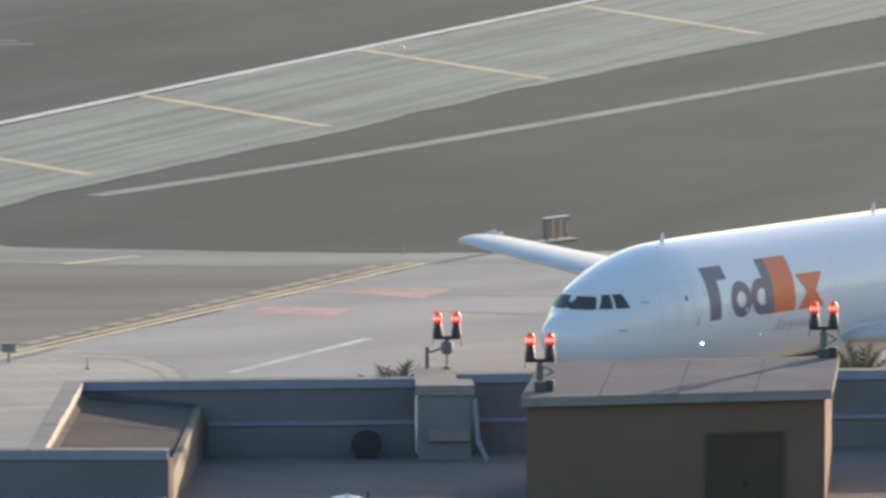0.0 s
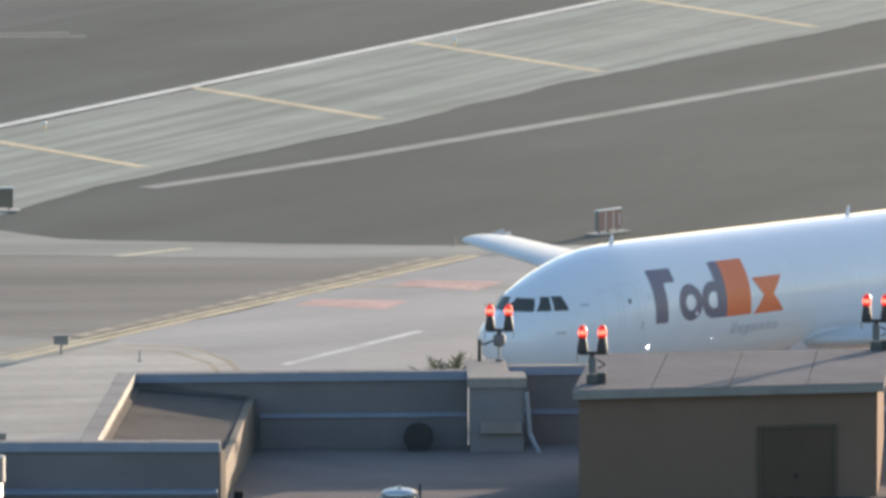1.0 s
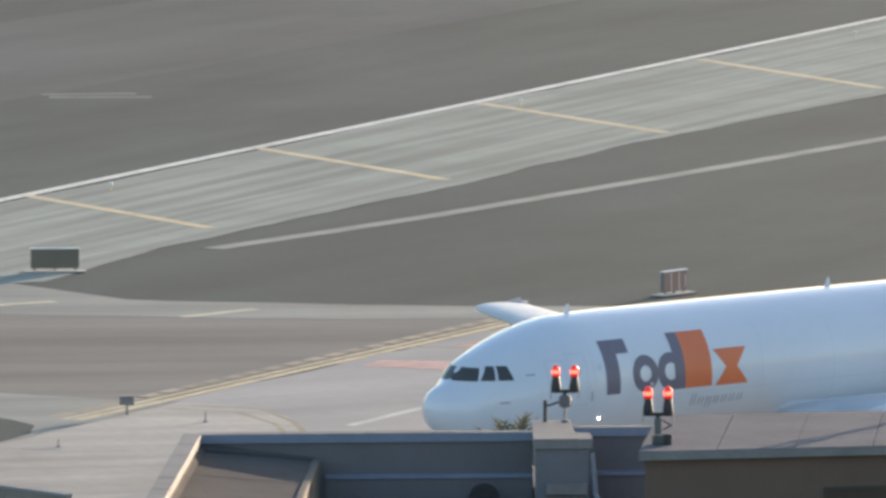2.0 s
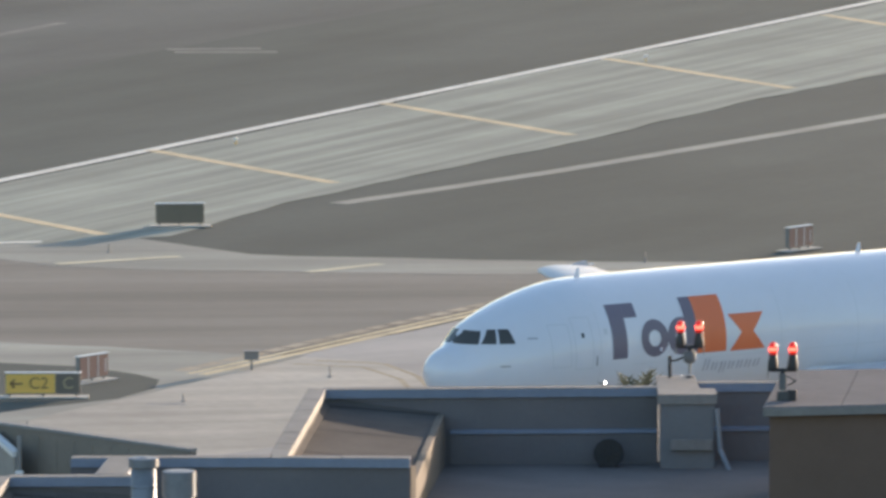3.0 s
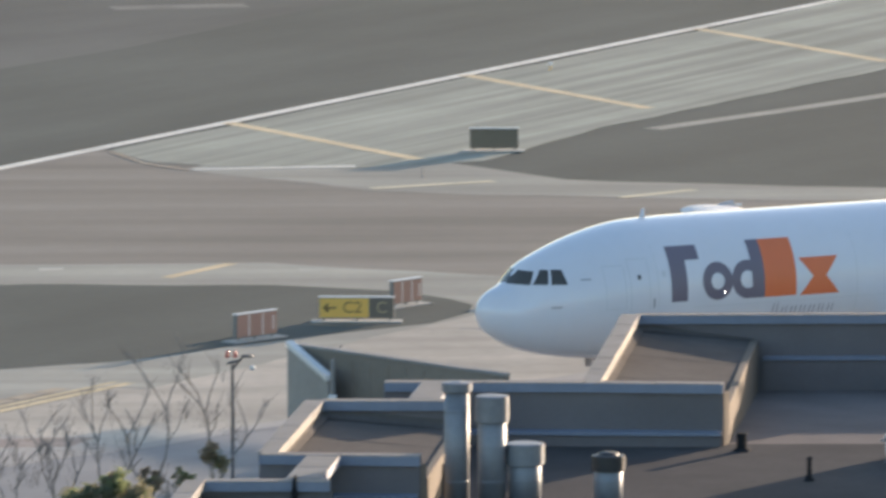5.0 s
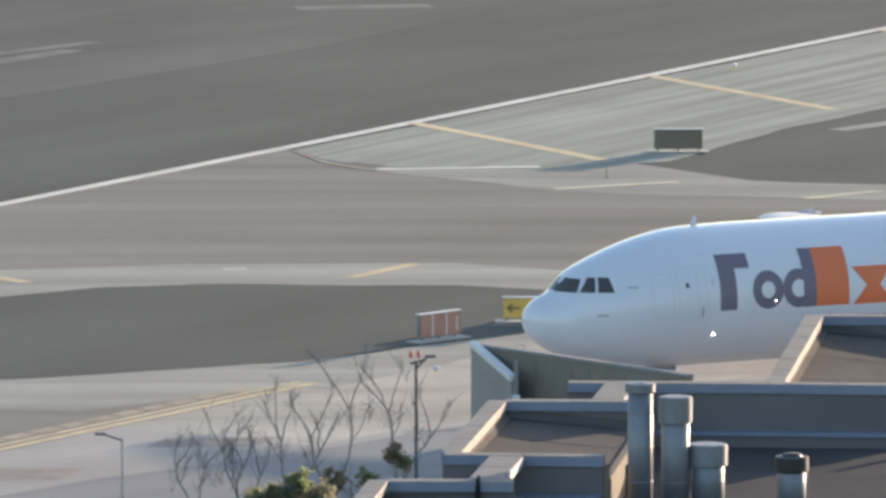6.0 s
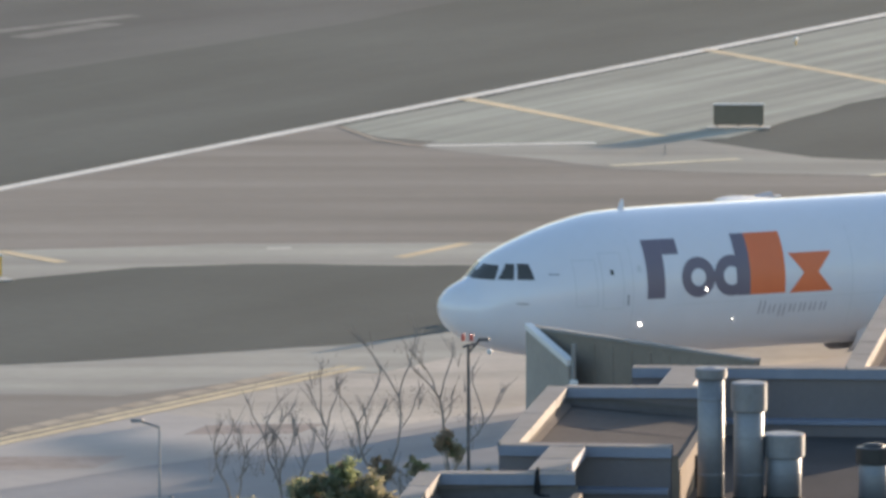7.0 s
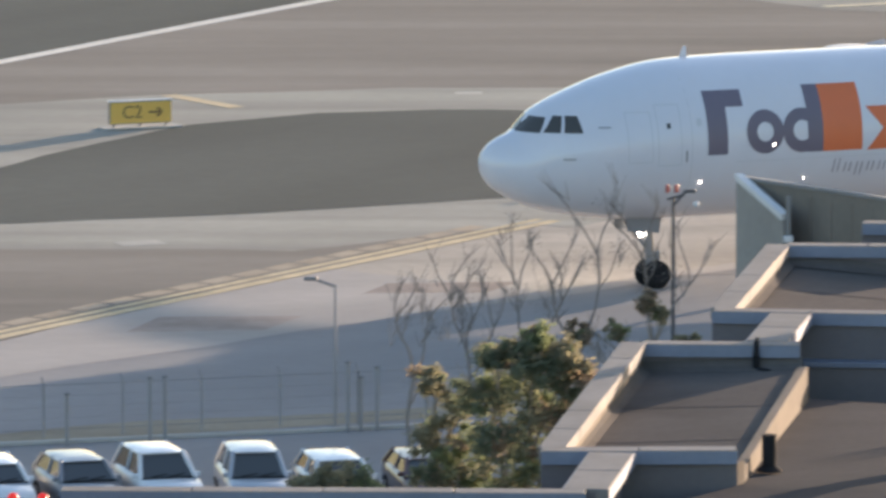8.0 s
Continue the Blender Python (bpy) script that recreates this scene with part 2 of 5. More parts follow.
# ---------------------------------------------------------------- airfield
def edge_x(y):
    """The runway's edge line."""
    return -37.8 + (y - 424.2) / 2.113


def airfield():
    setting("ground", "grey weathered asphalt of the airfield infield", sheet([(-4000, -600), (4000, -600), (4000, 4600), (-4000, 4600)], 0), M_INFIELD)
    setting("runway", "dark worn runway asphalt beyond the white edge line",
            sheet([(edge_x(360), 360), (edge_x(1080), 1080), (edge_x(1080) - 500, 1320), (-504.0, 504.0)], 0.02), M_RUNWAY)
    setting("runway_worn", "paler worn strip along the runway",
            sheet([(-110, 330), (-43, 474.5), (-24.5, 510), (-7, 554), (60, 690), (30, 690), (-30, 575), (-60, 500), (-125, 335)], 0.024), M_RUNWAYWORN)
    setting("pavement_shoulder", "pale streaked concrete runway shoulder",
            worn_sheet([(-22.9, 453.6), (-20.8, 448.2), (-16.8, 445.8), (-10.1, 445.2), (-3.6, 448.2), (-0.6, 456.0), (2.4, 464.4), (19.0, 497.6), (33.4, 528.1), (58.4, 574.8), (edge_x(864) + 20.9, 864), (edge_x(864), 864)], 0.03), M_SHOULDER)
    setting("pavement_band", "pale concrete band beside the taxiway",
            worn_sheet([(-18.6, 444.6), (-16.6, 448.8), (-6.4, 449.0), (0.8, 439.8), (12.0, 437.2), (27.4, 436.3), (108.0, 434.4), (108.0, 428.4), (26.4, 430.8), (9.1, 431.3), (-9.0, 434.5)], 0.02), M_BAND)
    setting("taxiway", "brownish worn taxiway asphalt",
            worn_sheet([(-108.0, 446.4), (-26.5, 449.4), (-23.6, 454.0), (-15.0, 450.5), (-9.0, 434.5), (9.1, 431.3), (21.4, 431.3), (1.8, 397.8), (-3.6, 400.2), (-13.1, 404.4), (-26.0, 403.3), (-36.2, 400.1), (-43.2, 396.0), (-108.0, 384.0)], 0.012), M_TAXI)
    setting("pavement_verge", "pale concrete verge round the sign island",
            worn_sheet([(-108.0, 384.0), (-43.2, 396.0), (-36.2, 400.1), (-26.0, 403.3), (-13.1, 404.4), (-3.6, 400.2), (1.8, 397.8), (-18.2, 361.8), (-26.6, 353.8), (-36.4, 353.9), (-108.0, 350.4)], 0.024), M_BAND)
    setting("ground_island", "dark asphalt island with taxiway signs",
            worn_sheet([(-108.0, 364.8), (-40.8, 373.2), (-38.4, 380.4), (-33.6, 390.5), (-28.8, 395.0), (-24.0, 396.5), (-12.6, 396.0), (-7.0, 394.0), (-4.6, 391.2), (-3.5, 389.0), (-3.7, 386.0), (-5.2, 382.4), (-11.8, 376.2), (-18.5, 369.1), (-29.4, 363.8), (-37.2, 360.4), (-108.0, 348.0)], 0.036), M_INFIELD)
    setting("pavement_sweep", "pale beige swept concrete curving round the sign island",
            worn_sheet([(-19.0, 361.0), (0.6, 397.6), (3.6, 397.0), (6.2, 395.6), (7.8, 391.6), (8.5, 387.0), (8.2, 381.0), (6.0, 372.0), (0.0, 364.6), (-3.0, 361.5), (-10.9, 351.2), (-17.0, 344.4), (-25.0, 349.0)], 0.0185, 0.5), M_SWEEP)
    setting("pavement_joint", "pale concrete margin between the verge and the apron",
            worn_sheet([(-19.6, 362.4), (0.4, 398.6), (3.2, 397.4), (-16.8, 360.8)], 0.028), M_BAND)
    setting("taxiway_entry", "dark taxiway asphalt beside the yellow edge line",
            worn_sheet([(-108.0, 350.4), (-36.4, 353.9), (-26.6, 353.8), (-18.2, 361.8), (-34.2, 332.4), (-108.0, 201.6)], 0.03), M_TAXI)
    setting("pavement_apron", "pale jointed concrete of the cargo apron",
            worn_sheet([(-34.2, 332.4), (21.4, 431.3), (26.4, 430.8), (192.0, 427.2), (192.0, 360.0), (24.0, 372.0), (-2.4, 360.0), (-10.9, 349.7), (-21.6, 337.6), (-33.2, 323.3), (-40.8, 315.0), (-43.8, 315.6)], 0.016), M_APRON)
    # one even sheet, darker than the apron it borders
    setting("road_service", "darker ground of the service road and lot",
            worn_sheet([(-160, 180), (-160, 205), (-41.8, 318.5), (-34.8, 327.0), (-12.4, 353.2), (-3.6, 364.0), (24.0, 376.0), (192.0, 366.0), (192.0, 180)], 0.008), M_LOT)
    setting("ground_verge", "dry sandy verge along the perimeter fence",
            worn_sheet([(-108.0, 278.4), (-32.4, 309.0), (-19.7, 315.1), (12.0, 328.8), (12.0, 333.6), (-19.6, 318.2), (-32.4, 311.8), (-108.0, 283.2)], 0.02), M_DIRT)


def stripe(p, q, w, z, bm=None):
    p, q = Vector(p), Vector(q)
    n = Vector((-(q - p).y, (q - p).x)).normalized() * w / 2
    return sheet([p + n, q + n, q - n, p - n], z, bm)


def markings():
    def line(name, label, p, q, w, material, z=0.035):
        thing(name, label, "marking", kind="structure", bm=stripe(p, q, w, z), material=material)
    line("runway_edge_line", "long white painted runway edge line", (edge_x(300), 300), (edge_x(1080), 1080), 0.88, M_WHITEPAINT)
    for x, y, x1, y1 in ((-17.5, 467.7, -6.75, 449.1), (-5.1, 493.8, 5.25, 475.1), (8.4, 522.1, 19.1, 501.7), (22.9, 552.0, 33.6, 530.8), (38.9, 584.9, 49.3, 561.8), (54.6, 618.0, 65.0, 594.0)):
        line("shoulder_stripe", "yellow diagonal stripe painted on the shoulder", (x + 0.2, y - 0.4), (x1, y1), 0.9, M_YELLOWPAINT, 0.039)
    # pale edging across the infield
    for p, q in (((5.3, 464.4), (11.4, 472.6)), ((11.4, 472.6), (17.6, 481.4)), ((17.6, 481.4), (32.9, 505.0)), ((32.9, 505.0), (55.2, 540.6)), ((55.2, 540.6), (96.0, 606.0))):
        line("infield_edging", "pale concrete edging strip across the infield", p, q, 1.3, M_BAND, 0.02)
    # double yellow edge line of the taxiway, worn away beside the sign island
    for a, b in ((Vector((-55.2, 295.2)), Vector((-17.3, 362.5))), (Vector((-1.4, 390.8)), Vector((21.4, 431.3)))):
        step = (b - a).normalized()
        n = Vector((-step.y, step.x))
        for off in (0.25, 0.95):
            line("taxiway_edge_line", "yellow double taxiway edge line", a + n * off, b + n * off, 0.52 if off < 0.5 else 0.36, M_YELLOWFADED)
        for k in range(int(((b - a).length - 2) / 2.0)):
            p = a + step * (k * 2.0 + 0.7) + n * 1.8
            line("taxiway_dash", "short yellow dash along the taxiway edge", p, p + step * 1.7, 0.75, M_DULLYELLOW)
    for p, q, w, m in (((-9.0, 435.8), (-2.9, 439.1), 0.8, M_PALEYELLOW), ((3.4, 431.9), (7.1, 435.4), 0.7, M_PALEYELLOW),
                       ((-18.2, 444.4), (-10.0, 446.0), 0.8, M_WHITEPAINT), ((-17.6, 398.9), (-14.8, 404.3), 0.7, M_YELLOWPAINT),
                       ((-35.4, 400.6), (-32.2, 396.5), 0.8, M_YELLOWPAINT), ((-22.9, 453.1), (-20.8, 447.1), 0.3, M_DULLYELLOW),
                       ((-20.8, 447.1), (-18.4, 444.0), 0.3, M_DULLYELLOW)):
        line("painted_dash", "worn painted dash beside the taxiway", p, q, w, m)
    for p, q, w in (((-11.6, 401.9), (-10.5, 402.0), 1.0), ((-23.6, 402.0), (-22.5, 402.1), 0.9), ((-33.0, 355.2), (-31.5, 355.9), 1.2)):
        line("painted_dash", "pale worn patch of paint on the concrete band", p, q, w, M_PALEPATCH)
    for p, q, w in (((-45.2, 501.6), (-37.6, 512.5), 1.2), ((-43.0, 499.0), (-38.5, 507.5), 1.6), ((-26.9, 535.0), (-18.7, 536.8), 2.6), ((-29.5, 555.6), (-21.5, 555.9), 3.0), ((-28.0, 541.0), (-20.4, 558.5), 1.0), ((-20.5, 558.1), (-11.5, 579.5), 1.0), ((-4.0, 557.0), (2.5, 557.0), 1.5), ((-4.5, 559.0), (1.5, 559.5), 1.2)):
        line("worn_runway_mark", "worn pale paint patch on the runway", p, q, w, M_WORN, 0.03)
    for p, q, w, m in (((10.5, 388.6), (17.1, 400.8), 0.5, M_STREAK), ((-4.0, 380.8), (-2.3, 380.5), 0.35, M_LOT), ((-13.2, 348.0), (-8.0, 350.2), 0.3, M_LOT), ((3.5, 396.2), (6.6, 394.8), 0.3, M_TYREMARK), ((6.6, 394.8), (8.0, 390.2), 0.3, M_TYREMARK), ((8.0, 390.2), (8.4, 386.5), 0.3, M_TYREMARK), ((2.5, 394.9), (5.6, 393.6), 0.3, M_TYREMARK), ((5.6, 393.6), (7.2, 389.2), 0.3, M_TYREMARK), ((7.2, 389.2), (7.5, 386.2), 0.3, M_TYREMARK), ((12.0, 419.0), (28.0, 417.0), 0.5, M_TYREMARK), ((20.5, 411.2), (29.0, 408.6), 0.9, M_TYREMARK)):
        line("apron_mark", "worn line or dark joint on the apron concrete", p, q, w, m, 0.0205)
    for k, pts in enumerate((((11.6, 411.2), (12.7, 413.5), (17.0, 412.8), (15.8, 409.3)), ((16.4, 419.0), (17.6, 421.1), (22.0, 420.4), (20.4, 416.6)), ((-30.6, 333.6), (-29.8, 337.0), (-25.0, 337.6), (-26.0, 334.1)), ((-23.3, 343.2), (-22.6, 345.8), (-18.0, 346.6), (-19.0, 343.7)))):
        thing("painted_panel", "faded red surface sign painted on the apron" if k < 2 else "dull brown surface sign worn off the apron", "marking", kind="structure",
              bm=worn_sheet(pts, 0.021, 0.25, 0.8), material=M_REDPAINT if k < 2 else M_DULLPAINT)


airfield()
markings()


# ---------------------------------------------------------------- rooftop building
TOP, DECK, FAR_DECK, VALLEY = 16.8, 15.1, 14.58, 14.88


def parapet(name, p, q, z0, label, cap=0.52, thick=0.38, piece=2.3, face=None):
    """A parapet wall with its folded metal cap in lengths; each length of cap is a part of the wall."""
    w = setting(name, label, wall(p, q, thick, z0, TOP - 0.07), face or M_STUCCO, "parapet")
    p, q = Vector(p), Vector(q)
    n = max(1, round((q - p).length / piece))
    for k in range(n):
        a, b = p + (q - p) * (k / n), p + (q - p) * ((k + 1) / n)
        g = (q - p).normalized() * 0.012
        part("cap_flashing", wall(a + g, b - g, cap + 0.01 * (k % 2), TOP - 0.24, TOP + 0.004 * (k % 3), 0.012), M_CAP, w)
    if face is None:
        # strips added to colour the cap's sides with reflected sky; sunlit parapets go without
        side = Vector((-(q - p).y, (q - p).x)).normalized() * (cap / 2 + 0.014)
        for sgn in (-1, 1):
            part("drip_edge", wall(p + side * sgn, q + side * sgn, 0.012, TOP - 0.26, TOP - 0.018), M_SKYBLUE, w, "strip on the cap's side in the sky's reflected blue")
    return w


def tilted_deck(left, right, low):
    """A deck that drains towards one side; low gives how far its left and right edges lie below the parapet's top."""
    bm = bmesh.new()
    pts = (left[0], right[0], right[1], left[1])
    lo = [bm.verts.new((*p, TOP - 1.6)) for p in pts]
    hi = [bm.verts.new((*p, TOP - d)) for p, d in zip(pts, (low[0], low[1], low[1], low[0]))]
    bm.faces.new(lo[::-1])
    bm.faces.new(hi)
    for i in range(4):
        j = (i + 1) % 4
        bm.faces.new((lo[i], lo[j], hi[j], hi[i]))
    return bm


def cant(p, q, zp, zq, out, up):
    """A sloped felt fillet between a parapet and a deck along p to q; out is the horizontal way from the wall."""
    bm = bmesh.new()
    rings = []
    for c, z in ((p, zp), (q, zq)):
        c, o = Vector((*c, z)), Vector((*out, 0))
        rings.append([bm.verts.new(v) for v in (c + Vector((0, 0, up)), c + o * 0.35 + Vector((0, 0, up * 0.42)), c + o + Vector((0, 0, 0.004)), c - Vector((0, 0, 0.05)))])
    for k in range(4):
        bm.faces.new((rings[0][k], rings[0][(k + 1) % 4], rings[1][(k + 1) % 4], rings[1][k]))
    bm.faces.new(rings[0][::-1])
    bm.faces.new(rings[1])
    return bm


def bay(k, left0, left1, far_x, front, right1, far_y=None, low=(0.42, 0.75)):
    """A raised bay of the stepped roof: parapets, a deck of its own and a low kerb where it steps down."""
    parapet(f"wall_bay_left_{k}", (left0[0] + 0.01, left0[1] + 0.2), left1, 0, "pale rendered parapet of the stepped roof edge", face=M_KERB)
    parapet(f"wall_bay_far_{k}", (left1[0] + 0.19, left1[1]), (far_x, far_y or left1[1]), 0, "stuccoed parapet at the back of the roof bay")
    front_wall = parapet(f"wall_bay_front_{k}", (left0[0] - 0.19, left0[1]), front, 0, "stuccoed parapet at the front of the roof bay")
    fx, fy = front
    part("splayed_end", slab([(fx + 0.003, fy - 0.19), (fx + 0.15, fy + 0.17), (fx + 0.003, fy + 0.17)], 0, TOP - 0.25), M_KERB, front_wall, "pale rendered splayed end")
    setting(f"wall_bay_step_{k}", "low rendered kerb where the roof bay steps down",
            wall((front[0] + 0.02, front[1] + 0.19), right1, 0.22, 0, TOP - low[1] + 0.05, 0.03), M_KERB, "kerb")
    deck = setting(f"roof_bay_{k}", "brown-grey felt deck of a raised roof bay", tilted_deck([left0, left1], [front, right1], low), M_BAYROOF, "roof")
    zl, zr = TOP - low[0], TOP - low[1]
    part("cant_strip", cant((left0[0] + 0.18, left0[1] + 0.2), (left1[0] + 0.18, left1[1] - 0.18), zl, zl, (0.22, 0), 0.16), M_BAYROOF, deck)
    part("cant_strip", cant((left1[0] + 0.2, left1[1] - 0.18), (right1[0], (far_y or left1[1]) - 0.2), zl, zr, (0, -0.3), 0.22), M_BAYROOF, deck)
    # felt laps across the deck
    for f in (0.3, 0.62):
        a, b = Vector(left0).lerp(Vector(left1), f), Vector(front).lerp(Vector(right1), f)
        bm = bmesh.new()
        vs = [bm.verts.new((p.x, p.y + dy, z)) for p, z, dy in ((a, zl + 0.006, 0), (b, zr + 0.006, 0), (b, zr + 0.006, 0.12), (a, zl + 0.006, 0.12))]
        bm.faces.new(vs)
        part("felt_lap", bm, M_ROOF, deck)


def ledge(name, p, q, z, label="projecting base course of the parapet with its flashing"):
    w = setting(name, label, wall(p, q, 0.34, DECK - 0.9, z), M_STUCCO, "plinth")
    # flashing tinted blue for the sky it would reflect
    part("base_flashing", wall(p, q, 0.46, z - 0.05, z + 0.07, 0.012), M_SKYBLUE, w, "metal flashing in the sky's reflected blue")


def falling_roof(points, tops):
    bm = slab(points, 0.0, 1.0)
    bm.verts.ensure_lookup_table()
    for v, z in zip(bm.verts[len(points):], tops):
        v.co.z = z
    return bm


def building():
    setting("roof_main", "flat grey felt roof of the near building", slab([(-3.2, 225.6), (-2.5, 237.6), (38, 238.6), (38, 225.6)], 0.0, DECK), M_ROOF, "roof")
    setting("roof_front", "flat grey felt roof in front of the bays", slab([(-18.6, 140), (-18.6, 200.0), (-9.1, 200.2), (38, 200.7), (38, 140)], 0.0, DECK), M_ROOF, "roof")
    setting("roof_valley", "grey felt gutter between two roof slopes", falling_roof([(-3.3, 223.2), (38, 223.2), (38, 225.6), (-3.2, 225.6)], (VALLEY, VALLEY, DECK, DECK)), M_ROOF, "roof")
    setting("roof_far", "grey felt roof falling gently to the far parapet", falling_roof([(4.7, 237.64), (38, 238.6), (38, 254.2), (5.8, 252.8)], (DECK, DECK, FAR_DECK, FAR_DECK)), M_VEILEDROOF, "roof")
    setting("roof_near", "grey felt roof rising gently beside the nearest bay", falling_roof([(-9.0, 200.7), (38, 200.7), (38, 223.2), (-5.62, 223.2), (-6.02, 219.4), (-5.45, 219.2), (-6.45, 205.3)], (16.12, 16.12, VALLEY, VALLEY, 15.4, 15.65, 16.12)), M_ROOF, "roof")
    bay(1, (1.08, 237.84), (2.28, 252.6), 12.135, (4.68, 237.6), (5.85, 252.3), 252.9)
    ledge("trim_far", (6.1, 252.62), (12.1, 252.72), 15.53)
    parapet("wall_far", (13.36, 253.9), (38, 254.3), 0, "stuccoed parapet at the far roof edge")
    ledge("trim_far_east", (13.8, 253.66), (37, 254.0), 15.46)
    parapet("wall_middle", (-4.56, 237.9), (0.88, 237.84), 0, "stuccoed parapet at the far roof edge")
    ledge("trim_middle", (-2.3, 237.55), (4.6, 237.3), 15.45)
    bay(2, (-7.3, 223.9), (-6.36, 234.1), -2.6, (-3.36, 223.6), (-2.55, 233.9))
    parapet("wall_link_1", (-3.42, 234.45), (-3.12, 237.65), 0, "short parapet linking two roof bays", cap=0.85)
    ledge("trim_link", (-5.6, 223.36), (-3.45, 223.3), 15.75)
    bay(3, (-9.98, 205.2), (-8.96, 219.1), -5.56, (-6.47, 205.5), (-5.5, 218.75), low=(0.58, 0.46))
    parapet("wall_link_2", (-6.26, 219.45), (-5.86, 223.4), 0, "short parapet linking two roof bays", cap=0.85)
    parapet("wall_near", (-18.75, 200.1), (-9.1, 200.4), 0, "stuccoed parapet at the near roof edge")
    parapet("wall_link_3", (-9.12, 200.65), (-8.82, 204.9), 0, "short parapet linking two roof bays", cap=0.85)
    # pier that carries a lamp
    pier = setting("wall_pier", "square rendered pier beside the far parapet", slab([(12.14, 251.0), (13.68, 251.0), (13.68, 252.2), (13.26, 252.3), (13.26, 255.2), (12.3, 255.2)], 0, TOP - 0.1), M_PIER, "pier")
    part("cap_flashing", slab([(12.06, 250.92), (13.76, 250.92), (13.76, 252.3), (13.34, 252.4), (13.34, 255.3), (12.2, 255.3)], TOP - 0.27, TOP + 0.01), M_CAP, pier)
    part("downpipe", tube((13.75, 250.95, 16.4), (13.85, 250.8, 15.2), 0.07, bm=tube((13.85, 250.8, 15.2), (14.1, 250.4, 14.66), 0.07)), M_GALV, pier)
    part("base_flashing", wall((12.42, 250.88), (13.62, 250.88), 0.16, 15.2, 15.52, 0.02), M_CAP, pier)


building()


def penthouse():
    ph = setting("wall_penthouse", "brown stuccoed stair penthouse on the roof with a pale metal roof",
                 slab([(14.42, 237.05), (22.68, 238.3), (23.55, 245.5), (15.45, 244.7)], DECK - 0.8, 18.0), M_BROWN, "penthouse")
    base = [Vector((14.22, 236.82)), Vector((22.86, 238.12)), Vector((23.80, 245.78)), Vector((15.30, 244.95))]
    for k in range(4):
        f0, f1 = k / 4, (k + 1) / 4
        a, b = base[0].lerp(base[1], f0), base[0].lerp(base[1], f1)
        c, d = base[3].lerp(base[2], f1), base[3].lerp(base[2], f0)
        g = (b - a).normalized() * 0.01
        part("roof_sheet", slab([a + g, b - g, c - g, d + g], 18.0, 18.24 + 0.004 * (k % 2)), M_PALEROOF, ph)
    part("fascia", wall(base[0] + Vector((0.02, -0.02)), base[1] + Vector((-0.02, -0.02)), 0.05, 17.99, 18.2, 0.01), M_CAP, ph)
    d = (base[1] - base[0]).normalized()
    n = Vector((d.y, -d.x))
    o = Vector((14.42, 237.05))
    def at(f, out, z0, z1, w):
        p = o + d * f + n * out
        return wall(p, p + d * w, 0.06, z0, z1, 0.01)
    door = part("door", at(5.1, 0.02, DECK + 0.02, 17.02, 2.0), M_DOOR, ph, "dark steel double door")
    for f, w in ((5.0, 0.1), (7.1, 0.1)):
        part("door_frame", at(f, 0.05, DECK + 0.02, 17.12, w), M_BROWNDARK, ph)
    part("door_frame", at(5.1, 0.05, 17.02, 17.12, 2.0), M_BROWNDARK, ph)
    part("door_handle", at(6.05, 0.08, 15.65, 15.8, 0.06), M_BLACK, door)


penthouse()


